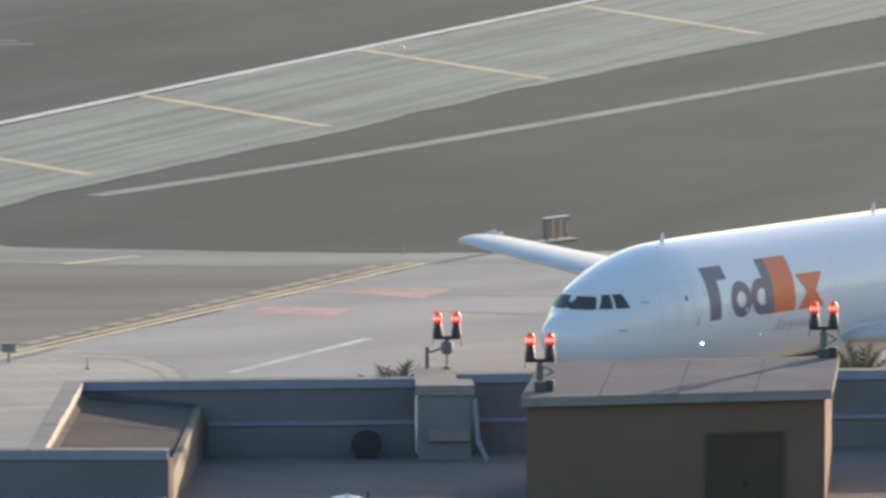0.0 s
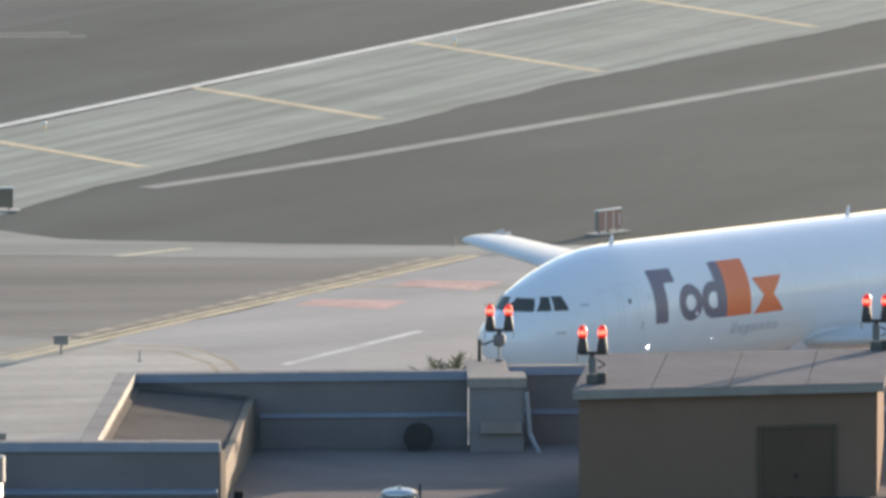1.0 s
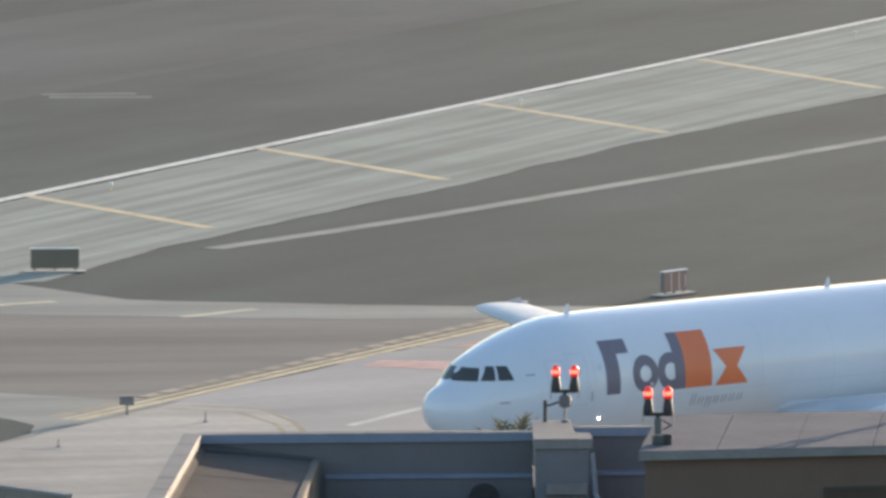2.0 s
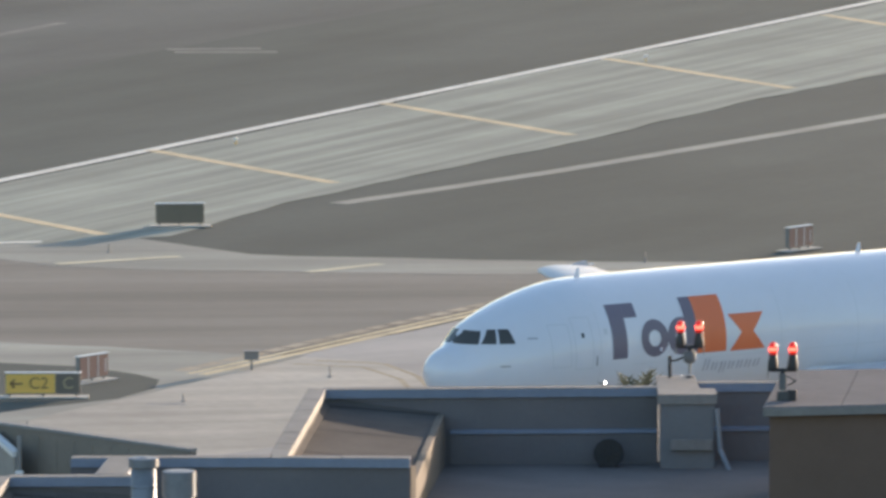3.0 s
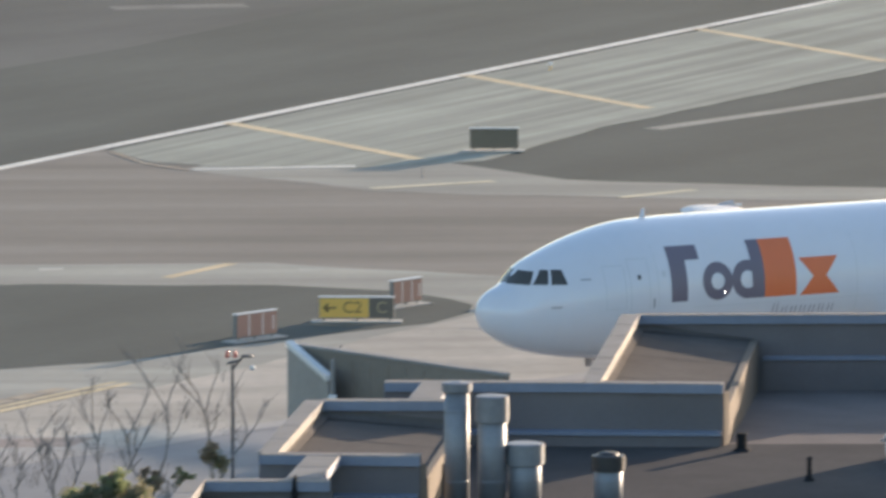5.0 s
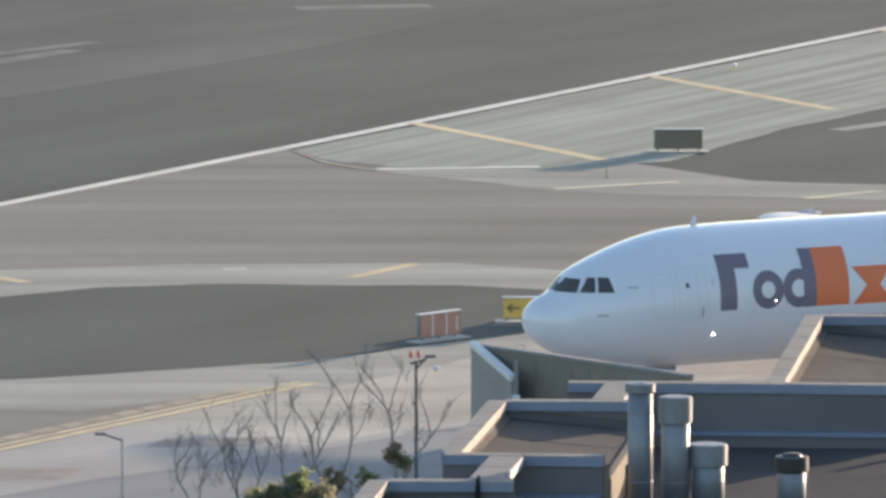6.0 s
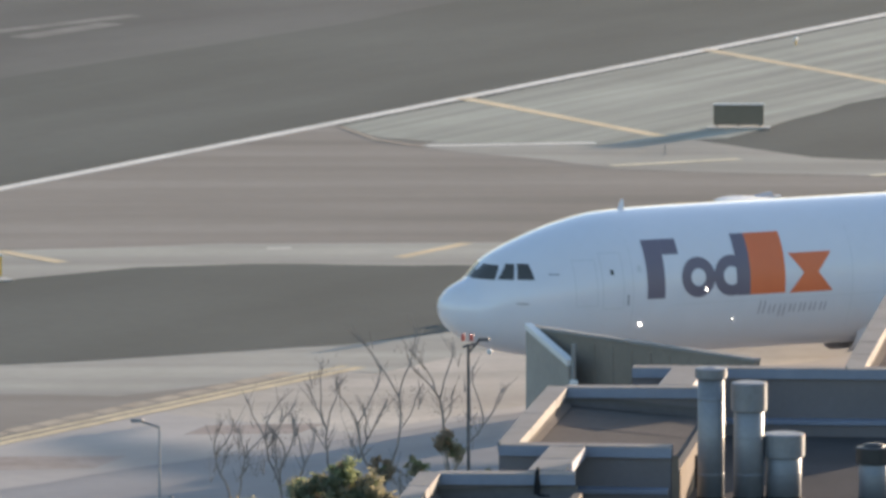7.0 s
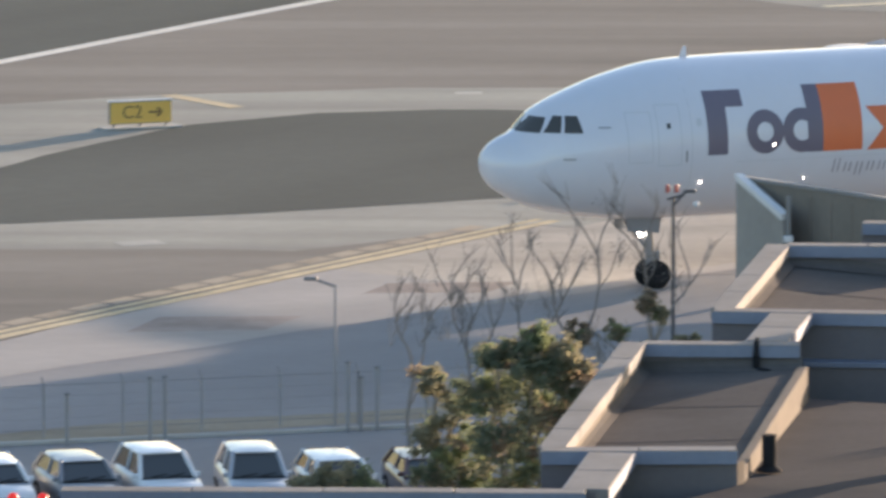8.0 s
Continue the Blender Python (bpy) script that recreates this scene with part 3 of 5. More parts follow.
def obstruction_light(x, y, z, turn=0.0, stem=0.55, conduit=True):
    """A twin red obstruction lamp on a stem."""
    ob = thing("obstruction_light", "twin red obstruction lamps glowing on a black metal stem", "lamp", pose(x, y, z, 0, 0, turn), "obstruction lamps")
    part("base_box", lathe([(0.11, 0), (0.11, 0.03), (0.06, 0.06)], 16) if conduit else box(-0.16, -0.12, 0, 0.16, 0.12, 0.26, 0.03), M_POLEGREY, ob)
    part("stem", tube((0, 0, 0.1), (0, 0, stem), 0.045), M_GREYMETAL, ob)
    part("junction_box", lathe([(0.08, stem - 0.2), (0.165, stem - 0.15), (0.18, stem - 0.05), (0.18, stem + 0.12), (0.12, stem + 0.17)], 18) if conduit else box(-0.1, -0.1, stem - 0.25, 0.1, 0.1, stem + 0.2, 0.03), M_BOXGREY, ob, smooth=conduit)
    part("crossbar", box(-0.36, -0.07, stem + 0.24, 0.36, 0.07, stem + 0.34, 0.03, tube((0, 0, stem + 0.15), (0, 0, stem + 0.28), 0.06)), M_BLACK, ob)
    for sx in (-0.27, 0.27):
        part("lamp_body", lathe([(0.13, stem + 0.26), (0.15, stem + 0.32), (0.14, stem + 0.48), (0.105, stem + 0.66), (0.10, stem + 0.70)], 18, centre=(sx, 0, 0)), M_BLACK, ob, smooth=True)
        lens = part("lens", lathe([(0.105, stem + 0.69), (0.116, stem + 0.73), (0.116, stem + 0.92), (0.10, stem + 0.99), (0.065, stem + 1.04), (0.02, stem + 1.06)], 20, centre=(sx, 0, 0)), M_REDLENS, ob, "glowing red glass lens", smooth=True)
        part("lens_ring", lathe([(0.119, stem + 0.81), (0.124, stem + 0.86), (0.119, stem + 0.91)], 20, centre=(sx, 0, 0)), M_REDHOT, lens, "bright glowing band")
        part("guard", lathe([(0.118, stem + 0.69), (0.13, stem + 0.70), (0.118, stem + 0.72)], 20, centre=(sx, 0, 0)), M_BLACK, lens)
        part("drip_loop", tube((sx * 1.5, 0, stem + 0.3), (sx * 1.55, 0, stem + 0.06), 0.018), M_GREYMETAL, ob)
    if conduit:
        bm = tube((-0.12, 0, stem), (-0.42, 0, stem - 0.12), 0.03)
        tube((-0.42, 0, stem - 0.12), (-0.58, 0, stem - 0.12), 0.03, bm=bm)
        tube((-0.58, 0, stem + 0.02), (-0.58, 0, 0.0), 0.055, bm=bm)
        part("conduit", bm, M_BLACK, ob)
    else:
        part("side_box", box(0.12, -0.1, 0.0, 0.38, 0.1, 0.3, 0.03), M_BLACK, ob)
        part("cable", tube((0.12, 0, stem + 0.12), (0.36, 0, stem - 0.02), 0.02, bm=tube((0.36, 0, stem - 0.02), (0.14, 0, stem - 0.14), 0.02)), M_BLACK, ob)
    return ob


obstruction_light(13.17, 254.85, TOP + 0.01, stem=0.62)
obstruction_light(14.86, 238.3, 18.24, conduit=False)
obstruction_light(23.3, 245.3, 18.24, conduit=False)


def flue(x, y, h, r, collar_z, collar_h, label, dark=False):
    ob = thing("flue_pipe", label, "pipe", pose(x, y, DECK - 0.08), "roof flues")
    part("pipe", lathe([(r, 0), (r, h - 0.1)], 24), M_GALV, ob, smooth=True)
    part("tar_skirt", lathe([(r * 1.45, 0), (r * 1.3, 0.14), (r * 1.06, 0.34), (r * 1.02, 0.37)], 24), M_RUBBER, ob, smooth=True)
    part("collar", lathe([(r * 1.05, collar_z), (r * 1.2, collar_z + 0.03), (r * 1.2, collar_z + collar_h), (r * 1.0, collar_z + collar_h + 0.02)], 24), M_BLACK if dark else M_GALV, ob, smooth=False)
    for zz in (0.9, 1.8, 2.7):
        if zz < collar_z - 0.2:
            part("seam", lathe([(r * 1.012, zz), (r * 1.03, zz + 0.02), (r * 1.012, zz + 0.04)], 24), M_GALV, ob)
    part("rain_cap", lathe([(r * 0.9, h - 0.12), (r * 0.6, h - 0.02), (0.04, h)], 24), M_BLACK if dark else M_GALV, ob, smooth=True)
    return ob


flue(-2.45, 225.0, 3.50, 0.32, 3.22, 0.24, "tall galvanised flue pipe with a band at its top")
flue(-1.54, 225.0, 3.14, 0.36, 2.44, 0.68, "thick galvanised flue pipe with a wide collar")
flue(-0.70, 225.2, 1.88, 0.42, 1.30, 0.56, "short galvanised flue pipe with a wide collar")
flue(1.46, 225.0, 1.68, 0.36, 1.18, 0.4, "stubby roof flue with a dark cap", dark=True)
flue(-1.45, 210.0, 2.2, 0.31, 1.78, 0.36, "dark roof flue with a dark cap beside the step", dark=True)


def roof_fan():
    ob = thing("roof_ventilator", "round black roof ventilator standing on the felt", "ventilator", pose(10.66, 251.6, FAR_DECK + 0.02))
    part("housing", tube((0, -0.22, 0.44), (0, 0.26, 0.44), 0.40, 0.36, seg=28), M_BLACK, ob)
    bm = bmesh.new()
    for k in range(28):
        a, c = 2 * math.pi * k / 28, 2 * math.pi * (k + 1) / 28
        tube((0.41 * math.cos(a), -0.23, 0.44 + 0.41 * math.sin(a)), (0.41 * math.cos(c), -0.23, 0.44 + 0.41 * math.sin(c)), 0.03, seg=6, bm=bm)
    part("rim", bm, M_BLACK, ob)
    for k in range(10):
        a = 2 * math.pi * k / 10
        part("blade", tube((0.1 * math.cos(a), -0.24, 0.44 + 0.1 * math.sin(a)), (0.37 * math.cos(a + 0.2), -0.24, 0.44 + 0.37 * math.sin(a + 0.2)), 0.018, seg=6), M_BLACK, ob)
    part("hub", tube((0, -0.28, 0.44), (0, -0.2, 0.44), 0.1, seg=16), M_BLACK, ob)
    for sx in (-0.22, 0.22):
        part("foot", box(sx - 0.05, -0.2, 0, sx + 0.05, 0.25, 0.2, 0.01), M_BLACK, ob)
    cv = thing("cowl_vent", "galvanised domed cowl vent on the roof", "vent", pose(9.42, 234.4, DECK))
    part("duct", lathe([(0.46, 0), (0.44, 0.05), (0.44, 0.66)], 28), M_STEEL, cv, smooth=True)
    part("inspection_cap", box(-0.07, -0.47, 0.36, 0.07, -0.42, 0.52, 0.02), M_BLACK, cv)
    part("cowl", lathe([(0.45, 0.62), (0.475, 0.64), (0.475, 0.72), (0.40, 0.78), (0.24, 0.82), (0.03, 0.84)], 28), M_STEEL, cv, smooth=True)
    part("lid_knob", tube((0, 0, 0.83), (0, 0, 0.88), 0.06, seg=10), M_STEEL, cv)
    part("guy_rod", tube((0.52, 0, 0.0), (0.52, 0, 0.62), 0.02, seg=8), M_SIGNWHITE, cv)
    part("bracket", box(0.44, -0.06, 0.42, 0.66, 0.06, 0.5, 0.01, tube((0.56, 0, 0.3), (0.56, 0, 0.95), 0.03)), M_BLACK, cv)
    part("bracket", box(-0.58, -0.05, 0.56, -0.44, 0.05, 0.62, 0.01), M_GREYMETAL, cv)
    sv = thing("vent_stub", "small black vent stub on the roof felt", "vent", pose(0.18, 223.2, VALLEY))
    part("pipe", lathe([(0.13, 0), (0.09, 0.08), (0.07, 0.3)], 16), M_RUBBER, sv)
    part("hood", lathe([(0.11, 0.28), (0.11, 0.34), (0.03, 0.38)], 16), M_RUBBER, sv)
    cs = thing("vent_stub", "slim dark conical vent stub on the roof felt", "vent", pose(6.82, 230.8, DECK))
    part("pipe", lathe([(0.15, 0), (0.12, 0.05), (0.06, 0.2), (0.055, 0.6)], 16), M_RUBBER, cs)
    part("hood", lathe([(0.075, 0.58), (0.075, 0.62), (0.02, 0.66)], 16), M_RUBBER, cs)
    for x, y, z, h in ((-2.85, 228.6, DECK, 0.75), (-5.9, 207.2, 16.1, 0.7), (5.15, 236.4, DECK, 0.5)):
        sc = thing("scupper_pipe", "short dark drain pipe against the roof kerb", "pipe", pose(x, y, z))
        part("pipe", tube((0, 0, 0), (0, 0, h), 0.14), M_RUBBER, sc)
        part("flange", lathe([(0.26, 0), (0.2, 0.06), (0.15, 0.1)], 14), M_RUBBER, sc)


roof_fan()


def hose():
    ob = thing("drain_hose", "dark flexible drain hose hung over the parapet", "hose", pose(-6.45, 218.85, TOP - 0.56))
    part("drop", tube((0, -0.1, 0.0), (0, -0.12, 0.36), 0.08, 0.07), M_RUBBER, ob)
    part("bend", tube((0, -0.12, 0.34), (0, 0.0, 0.59), 0.07, 0.05, bm=tube((0, 0.0, 0.59), (0, 0.55, 0.60), 0.05, 0.045)), M_RUBBER, ob)
    part("outlet", tube((0, -0.1, 0.05), (0.25, -0.35, 0.02), 0.08, 0.1), M_RUBBER, ob)


hose()


# ---------------------------------------------------------------- cargo jet
STATIONS = ((0.18, 4.70, 4.70, 0.01), (0.27, 5.04, 4.33, 0.29), (0.46, 5.26, 4.0, 0.58), (0.84, 5.52, 3.69, 0.91), (1.46, 5.80, 3.32, 1.3),
            (1.92, 6.24, 3.12, 1.54), (2.3, 6.57, 3.01, 1.73), (3.24, 7.0, 2.78, 2.15), (4.4, 7.43, 2.61, 2.50), (5.51, 7.75, 2.51, 2.69),
            (6.66, 7.98, 2.47, 2.80), (7.82, 8.07, 2.47, 2.82), (10.2, 8.12, 2.47, 2.82), (36.0, 8.12, 2.47, 2.82), (41.0, 8.1, 3.15, 2.6),
            (46.0, 8.0, 4.45, 1.9), (51.0, 7.65, 5.75, 1.05), (53.3, 7.25, 6.55, 0.3))
S_X = [s[0] for s in STATIONS]


def smooth_at(x, col):
    """Station value at x, eased by a Catmull curve."""
    i = max(1, min(len(S_X) - 1, next((k for k, v in enumerate(S_X) if v >= x), len(S_X) - 1)))
    def slope(k):
        a, b = max(0, k - 1), min(len(S_X) - 1, k + 1)
        return (STATIONS[b][col] - STATIONS[a][col]) / (S_X[b] - S_X[a])
    x0, x1 = S_X[i - 1], S_X[i]
    h, t = x1 - x0, (x - x0) / (x1 - x0)
    y0, y1 = STATIONS[i - 1][col], STATIONS[i][col]
    if x0 < 0.4:
        return y0 + (y1 - y0) * t
    return ((2 * t ** 3 - 3 * t * t + 1) * y0 + (t ** 3 - 2 * t * t + t) * h * slope(i - 1) + (3 * t * t - 2 * t ** 3) * y1 + (t ** 3 - t * t) * h * slope(i))


def hull(x, th, out=0.0):
    """A point of the fuselage: x metres behind the nose, th degrees from the crown to port. The nose points along -x, port along -y."""
    top, bot, hw = smooth_at(x, 1), smooth_at(x, 2), smooth_at(x, 3)
    c, h = (top + bot) / 2, (top - bot) / 2
    a = radians(th)
    return Vector((x, -(hw + out) * math.sin(a), c + (h + out) * math.cos(a)))


def hull_z(x, z, out=0.0):
    """The point of the port side at height z."""
    top, bot = smooth_at(x, 1), smooth_at(x, 2)
    c, h = (top + bot) / 2, (top - bot) / 2
    return hull(x, math.degrees(math.acos(max(-1, min(1, (z - c) / h)))), out)


def patch(corner, nu=8, nv=8, bm=None):
    """A curved plate: corner(u, v) gives its points for u, v in 0..1."""
    bm = bm or bmesh.new()
    g = [[bm.verts.new(corner(i / nu, j / nv)) for j in range(nv + 1)] for i in range(nu + 1)]
    for i in range(nu):
        for j in range(nv):
            bm.faces.new((g[i][j], g[i + 1][j], g[i + 1][j + 1], g[i][j + 1]))
    return bm


def wing(side, bm=None):
    """One wing with its thick root and thin tip; side -1 is port."""
    bm = bm or bmesh.new()
    secs = []
    for y, le, chord, z, th in ((1.6, 17.5, 9.4, 3.2, 1.8), (2.9, 17.9, 8.6, 3.32, 1.6), (8.5, 19.3, 6.5, 3.9, 1.1), (16.5, 21.8, 4.6, 4.52, 0.9), (23.4, 24.15, 3.4, 4.87, 0.72), (24.8, 24.8, 3.1, 4.91, 0.68), (25.05, 24.95, 2.9, 4.92, 0.6)):
        ring = []
        for k in range(20):
            a = 2 * math.pi * k / 20
            u = 0.5 - 0.5 * math.cos(a)
            t = th * (math.sqrt(max(u, 0)) * (1 - u) * 1.3 + 0.02)
            ring.append(bm.verts.new((le + u * chord, side * y, z + (t * 0.6 if a < math.pi else -t * 0.5))))
        secs.append(ring)
    for a, b in zip(secs, secs[1:]):
        for k in range(20):
            bm.faces.new((a[k], a[(k + 1) % 20], b[(k + 1) % 20], b[k]))
    bm.faces.new(secs[0])
    bm.faces.new(secs[-1])
    return bm


def fin_plate(outline, thick, axis, bm=None):
    """A tapered tail surface from a planform outline; axis is the direction of its thickness."""
    bm = bm or bmesh.new()
    ring = [[], []]
    for p in outline:
        for i, sgn in enumerate((-1, 1)):
            v = Vector(p)
            v[axis] += sgn * thick / 2
            ring[i].append(bm.verts.new(v))
    bm.faces.new(ring[0])
    bm.faces.new(ring[1][::-1])
    n = len(outline)
    for i in range(n):
        j = (i + 1) % n
        bm.faces.new((ring[0][i], ring[0][j], ring[1][j], ring[1][i]))
    return bm


def cylinder_y(r, w, y=0.0, seg=24):
    return tube((0, y - w / 2, 0), (0, y + w / 2, 0), r, seg=seg)


def cargo_jet():
    jet = thing("cargo_jet", "white twin-engine cargo jet with dark purple and orange markings, taxiing", "aircraft", pose(0, 0, 0))
    xs = sorted({0.18, 0.2, 0.225, 0.27, 0.33, *[0.4 + 0.16 * k for k in range(50)], *[8.6 + 1.0 * k for k in range(45)], 53.3})
    bm = bmesh.new()
    seg = 64
    rings = [[bm.verts.new(hull(x, 360 * k / seg)) for k in range(seg)] for x in xs]
    for a, b in zip(rings, rings[1:]):
        for k in range(seg):
            bm.faces.new((a[k], b[k], b[(k + 1) % seg], a[(k + 1) % seg]))
    bm.faces.new(rings[0])
    bm.faces.new(rings[-1])
    body = part("fuselage", bm, M_HULL, jet, smooth=True)

    def side_y(p, sgn):
        return Vector((p.x, p.y * sgn, p.z))
    def pane(name, lo, hi, z0, z1, sgn, owner):
        """A cockpit pane between two height lines; lo and hi are its fore and aft x at the lower and upper edge."""
        def at(u, v):
            x = (lo[0] + (lo[1] - lo[0]) * u) * (1 - v) + (hi[0] + (hi[1] - hi[0]) * u) * v
            return side_y(hull_z(x, z0 + (z1 - z0) * v, 0.014), sgn)
        return part(name, patch(at, 10, 8), M_GLASS, owner, smooth=True)
    for sgn in (1, -1):
        pane("windshield", (1.46, 1.98), (1.99, 2.28), 5.79, 6.30, sgn, jet)
        pane("cockpit_window", (2.06, 2.57), (2.50, 2.76), 5.81, 6.36, sgn, jet)
        pane("cockpit_window", (2.68, 3.27), (2.84, 3.21), 5.81, 6.37, sgn, jet)

    def mark(name, x0, x1, z0, z1, material, round_=False, skew=0.0, label="", out=0.012):
        if round_:
            bm = bmesh.new()
            c = bm.verts.new(hull_z((x0 + x1) / 2, (z0 + z1) / 2, out))
            rings = []
            for r in (0.5, 1.0):
                ring = []
                for k in range(28):
                    a = 2 * math.pi * k / 28
                    ring.append(bm.verts.new(hull_z((x0 + x1) / 2 + r * (x1 - x0) / 2 * math.cos(a), (z0 + z1) / 2 + r * (z1 - z0) / 2 * math.sin(a), out)))
                rings.append(ring)
            for k in range(28):
                bm.faces.new((c, rings[0][k], rings[0][(k + 1) % 28]))
                bm.faces.new((rings[0][k], rings[1][k], rings[1][(k + 1) % 28], rings[0][(k + 1) % 28]))
        else:
            bm = patch(lambda u, v: hull_z(x0 + (x1 - x0) * u + skew * v, z0 + (z1 - z0) * v, out), 6, 12)
        return part(name, bm, material, jet, label, smooth=True)
    # logo as plain blocks, rings and a waisted block in its two colours
    def ring_mark(name, x0, x1, z0, z1, hole, material):
        bm, loops = bmesh.new(), []
        cx, cz = (x0 + x1) / 2, (z0 + z1) / 2
        for r in (hole, (1 + hole) / 2, 1.0):
            loops.append([bm.verts.new(hull_z(cx + r * (x1 - x0) / 2 * math.cos(2 * math.pi * k / 32), cz + r * (z1 - z0) / 2 * math.sin(2 * math.pi * k / 32), 0.012)) for k in range(32)])
        for a, b in zip(loops, loops[1:]):
            for k in range(32):
                bm.faces.new((a[k], a[(k + 1) % 32], b[(k + 1) % 32], b[k]))
        return part(name, bm, material, jet, smooth=True)
    mark("dark_marking", 7.61, 8.36, 4.94, 7.11, M_PURPLE, label="dark purple logo block")
    mark("dark_marking", 8.36, 9.04, 6.56, 7.11, M_PURPLE)
    ring_mark("dark_marking", 9.08, 10.50, 4.9, 6.42, 0.44, M_PURPLE)
    ring_mark("dark_marking", 10.46, 11.96, 4.88, 6.42, 0.46, M_PURPLE)
    mark("dark_marking", 11.42, 12.0, 4.88, 7.16, M_PURPLE)
    mark("orange_marking", 12.0, 13.5, 4.88, 7.16, M_ORANGE, label="orange logo block")
    bm = patch(lambda u, v: hull_z(14.62 + (u - 0.5) * (0.62 + 1.24 * abs(2 * v - 1)), 4.86 + 1.50 * v, 0.012), 6, 14)
    part("orange_marking", bm, M_ORANGE, jet, "orange waisted logo shape", smooth=True)
    for k in range(7):
        for off in (0.0, 0.19):
            x0, tall = 12.42 + 0.44 * k + off, 0.34 if k else 0.5
            mark("small_marking", x0, x0 + 0.055, 4.10 if k != 2 else 3.96, 4.10 + tall, M_LAVENDER, skew=0.05)
    # door outlines
    for x0, x1, z0, z1 in ((4.71, 5.59, 4.76, 6.5), (5.77, 6.64, 4.63, 6.73)):
        frame_parts = ((x0, x0 + 0.035, z0, z1), (x1 - 0.035, x1, z0, z1), (x0, x1, z0, z0 + 0.035), (x0, x1, z1 - 0.035, z1))
        for q in frame_parts:
            mark("door_seam", *q, M_SEAM, out=0.006)
    mark("door_window", 6.12, 6.25, 5.92, 6.1, M_GLASS)
    mark("static_port", 3.79, 4.19, 5.97, 6.02, M_GREYMETAL)
    mark("panel_seam", 8.66, 32.0, 4.65, 4.675, M_SEAM, out=0.006)
    for x in (7.0, 16.4, 20.5):
        mark("panel_seam", x, x + 0.03, 3.4, 7.9, M_SEAM, out=0.006)
    mark("service_port", 7.22, 7.40, 5.98, 6.22, M_SEAM, out=0.008)
    mark("drain_mast", 6.78, 6.84, 4.75, 5.15, M_GREYMETAL, out=0.01)
    mark("pitot_probe", 2.55, 2.95, 4.9, 4.95, M_GREYMETAL, out=0.04)
    # glowing spots for the lamps and glints on the side
    for x, z, r, hood in ((10.09, 5.2, 0.046, 0.15), (7.43, 3.98, 0.034, 0), (11.38, 3.95, 0.02, 0.08)):
        mark("side_lamp", x - r, x + r, z - r, z + r, M_WHITEGLOW, True, label="bright white glowing spot on the fuselage side", out=0.03)
        if hood:
            # a small plate added ahead of the spot to hide it at steeper views
            bm = bmesh.new()
            v = [bm.verts.new(hull_z(x - r - dx, z + dz, o)) for o in (-0.01, hood) for dx, dz in ((0.025, -r - 0.015), (0.004, -r - 0.015), (0.004, r + 0.015), (0.025, r + 0.015))]
            for f in ((0, 1, 2, 3), (7, 6, 5, 4), (0, 4, 5, 1), (1, 5, 6, 2), (2, 6, 7, 3), (3, 7, 4, 0)):
                bm.faces.new([v[i] for i in f])
            part("lamp_hood", bm, M_HULL, jet)
    # antennas and fairings on the crown
    for x, h in ((7.8, 0.42), (22.7, 0.42)):
        z = smooth_at(x, 1) - 0.05
        part("antenna", fin_plate([(x - 0.06, 0, z), (x + 0.10, 0, z + h), (x + 0.19, 0, z + h), (x + 0.22, 0, z)], 0.05, 1), M_HULL, jet)
    for side in (-1, 1):
        part("wing", wing(side), M_WING, jet, "light grey wing", smooth=True)
        y = side * 25.05
        part("wingtip_fence", fin_plate([(26.4, y, 4.95), (27.25, y, 5.16), (27.65, y, 5.20), (27.85, y, 4.92), (27.45, y, 4.6), (26.85, y, 4.68)], 0.06, 1), M_FENCE, jet, "grey wingtip fence")
        part("tip_light", box(27.8, y - 0.08, 4.94, 28.1, y + 0.08, 5.04, 0.03), M_SIGNWHITE, jet)
        part("belly_fairing", patch(lambda u, v: Vector((17.2 + 10.6 * u, side * (0.4 + 2.7 * math.sin(math.pi * min(1, 0.08 + 0.84 * u)) ** 0.4 * math.sin(math.pi / 2 * v)), 2.1 + 1.75 * (1 - math.cos(math.pi / 2 * v)))), 16, 8), M_HULL, jet, smooth=True)
        # engine with its intake, fan and pylon
        ey = side * 8.4
        prof = [(1.02, 17.9), (1.18, 17.85), (1.30, 18.05), (1.38, 18.7), (1.36, 20.3), (1.15, 21.9), (0.85, 22.9), (0.55, 23.7), (0.3, 24.2)]
        bm = lathe([(r, x) for r, x in prof], 32)
        turn = Matrix.Translation((0, ey, 2.9)) @ Matrix(((0, 0, 1, 0), (0, 1, 0, 0), (-1, 0, 0, 0), (0, 0, 0, 1)))
        bmesh.ops.transform(bm, matrix=turn, verts=bm.verts)
        eng = part("engine", bm, M_HULL, jet, smooth=True)
        part("fan_disc", tube((17.88, ey, 2.9), (17.92, ey, 2.9), 1.0, seg=32), M_GREYMETAL, eng, "dark metal fan")
        part("spinner", tube((17.88, ey, 2.9), (17.5, ey, 2.9), 0.3, 0.03, seg=20), M_GREYMETAL, eng)
        part("pylon", fin_plate([(18.9, ey, 3.75), (20.4, ey, 4.15), (24.4, ey, 3.95), (22.8, ey, 3.3)], 0.35, 1), M_HULL, eng)
        # main gear
        gear = part("main_gear", tube((25.0, side * 4.8, 0.7), (24.4, side * 4.6, 3.3), 0.2), M_GREYMETAL, jet)
        part("bogie", box(24.1, side * 4.8 - 0.12, 0.55, 25.9, side * 4.8 + 0.12, 0.8, 0.03), M_GREYMETAL, gear)
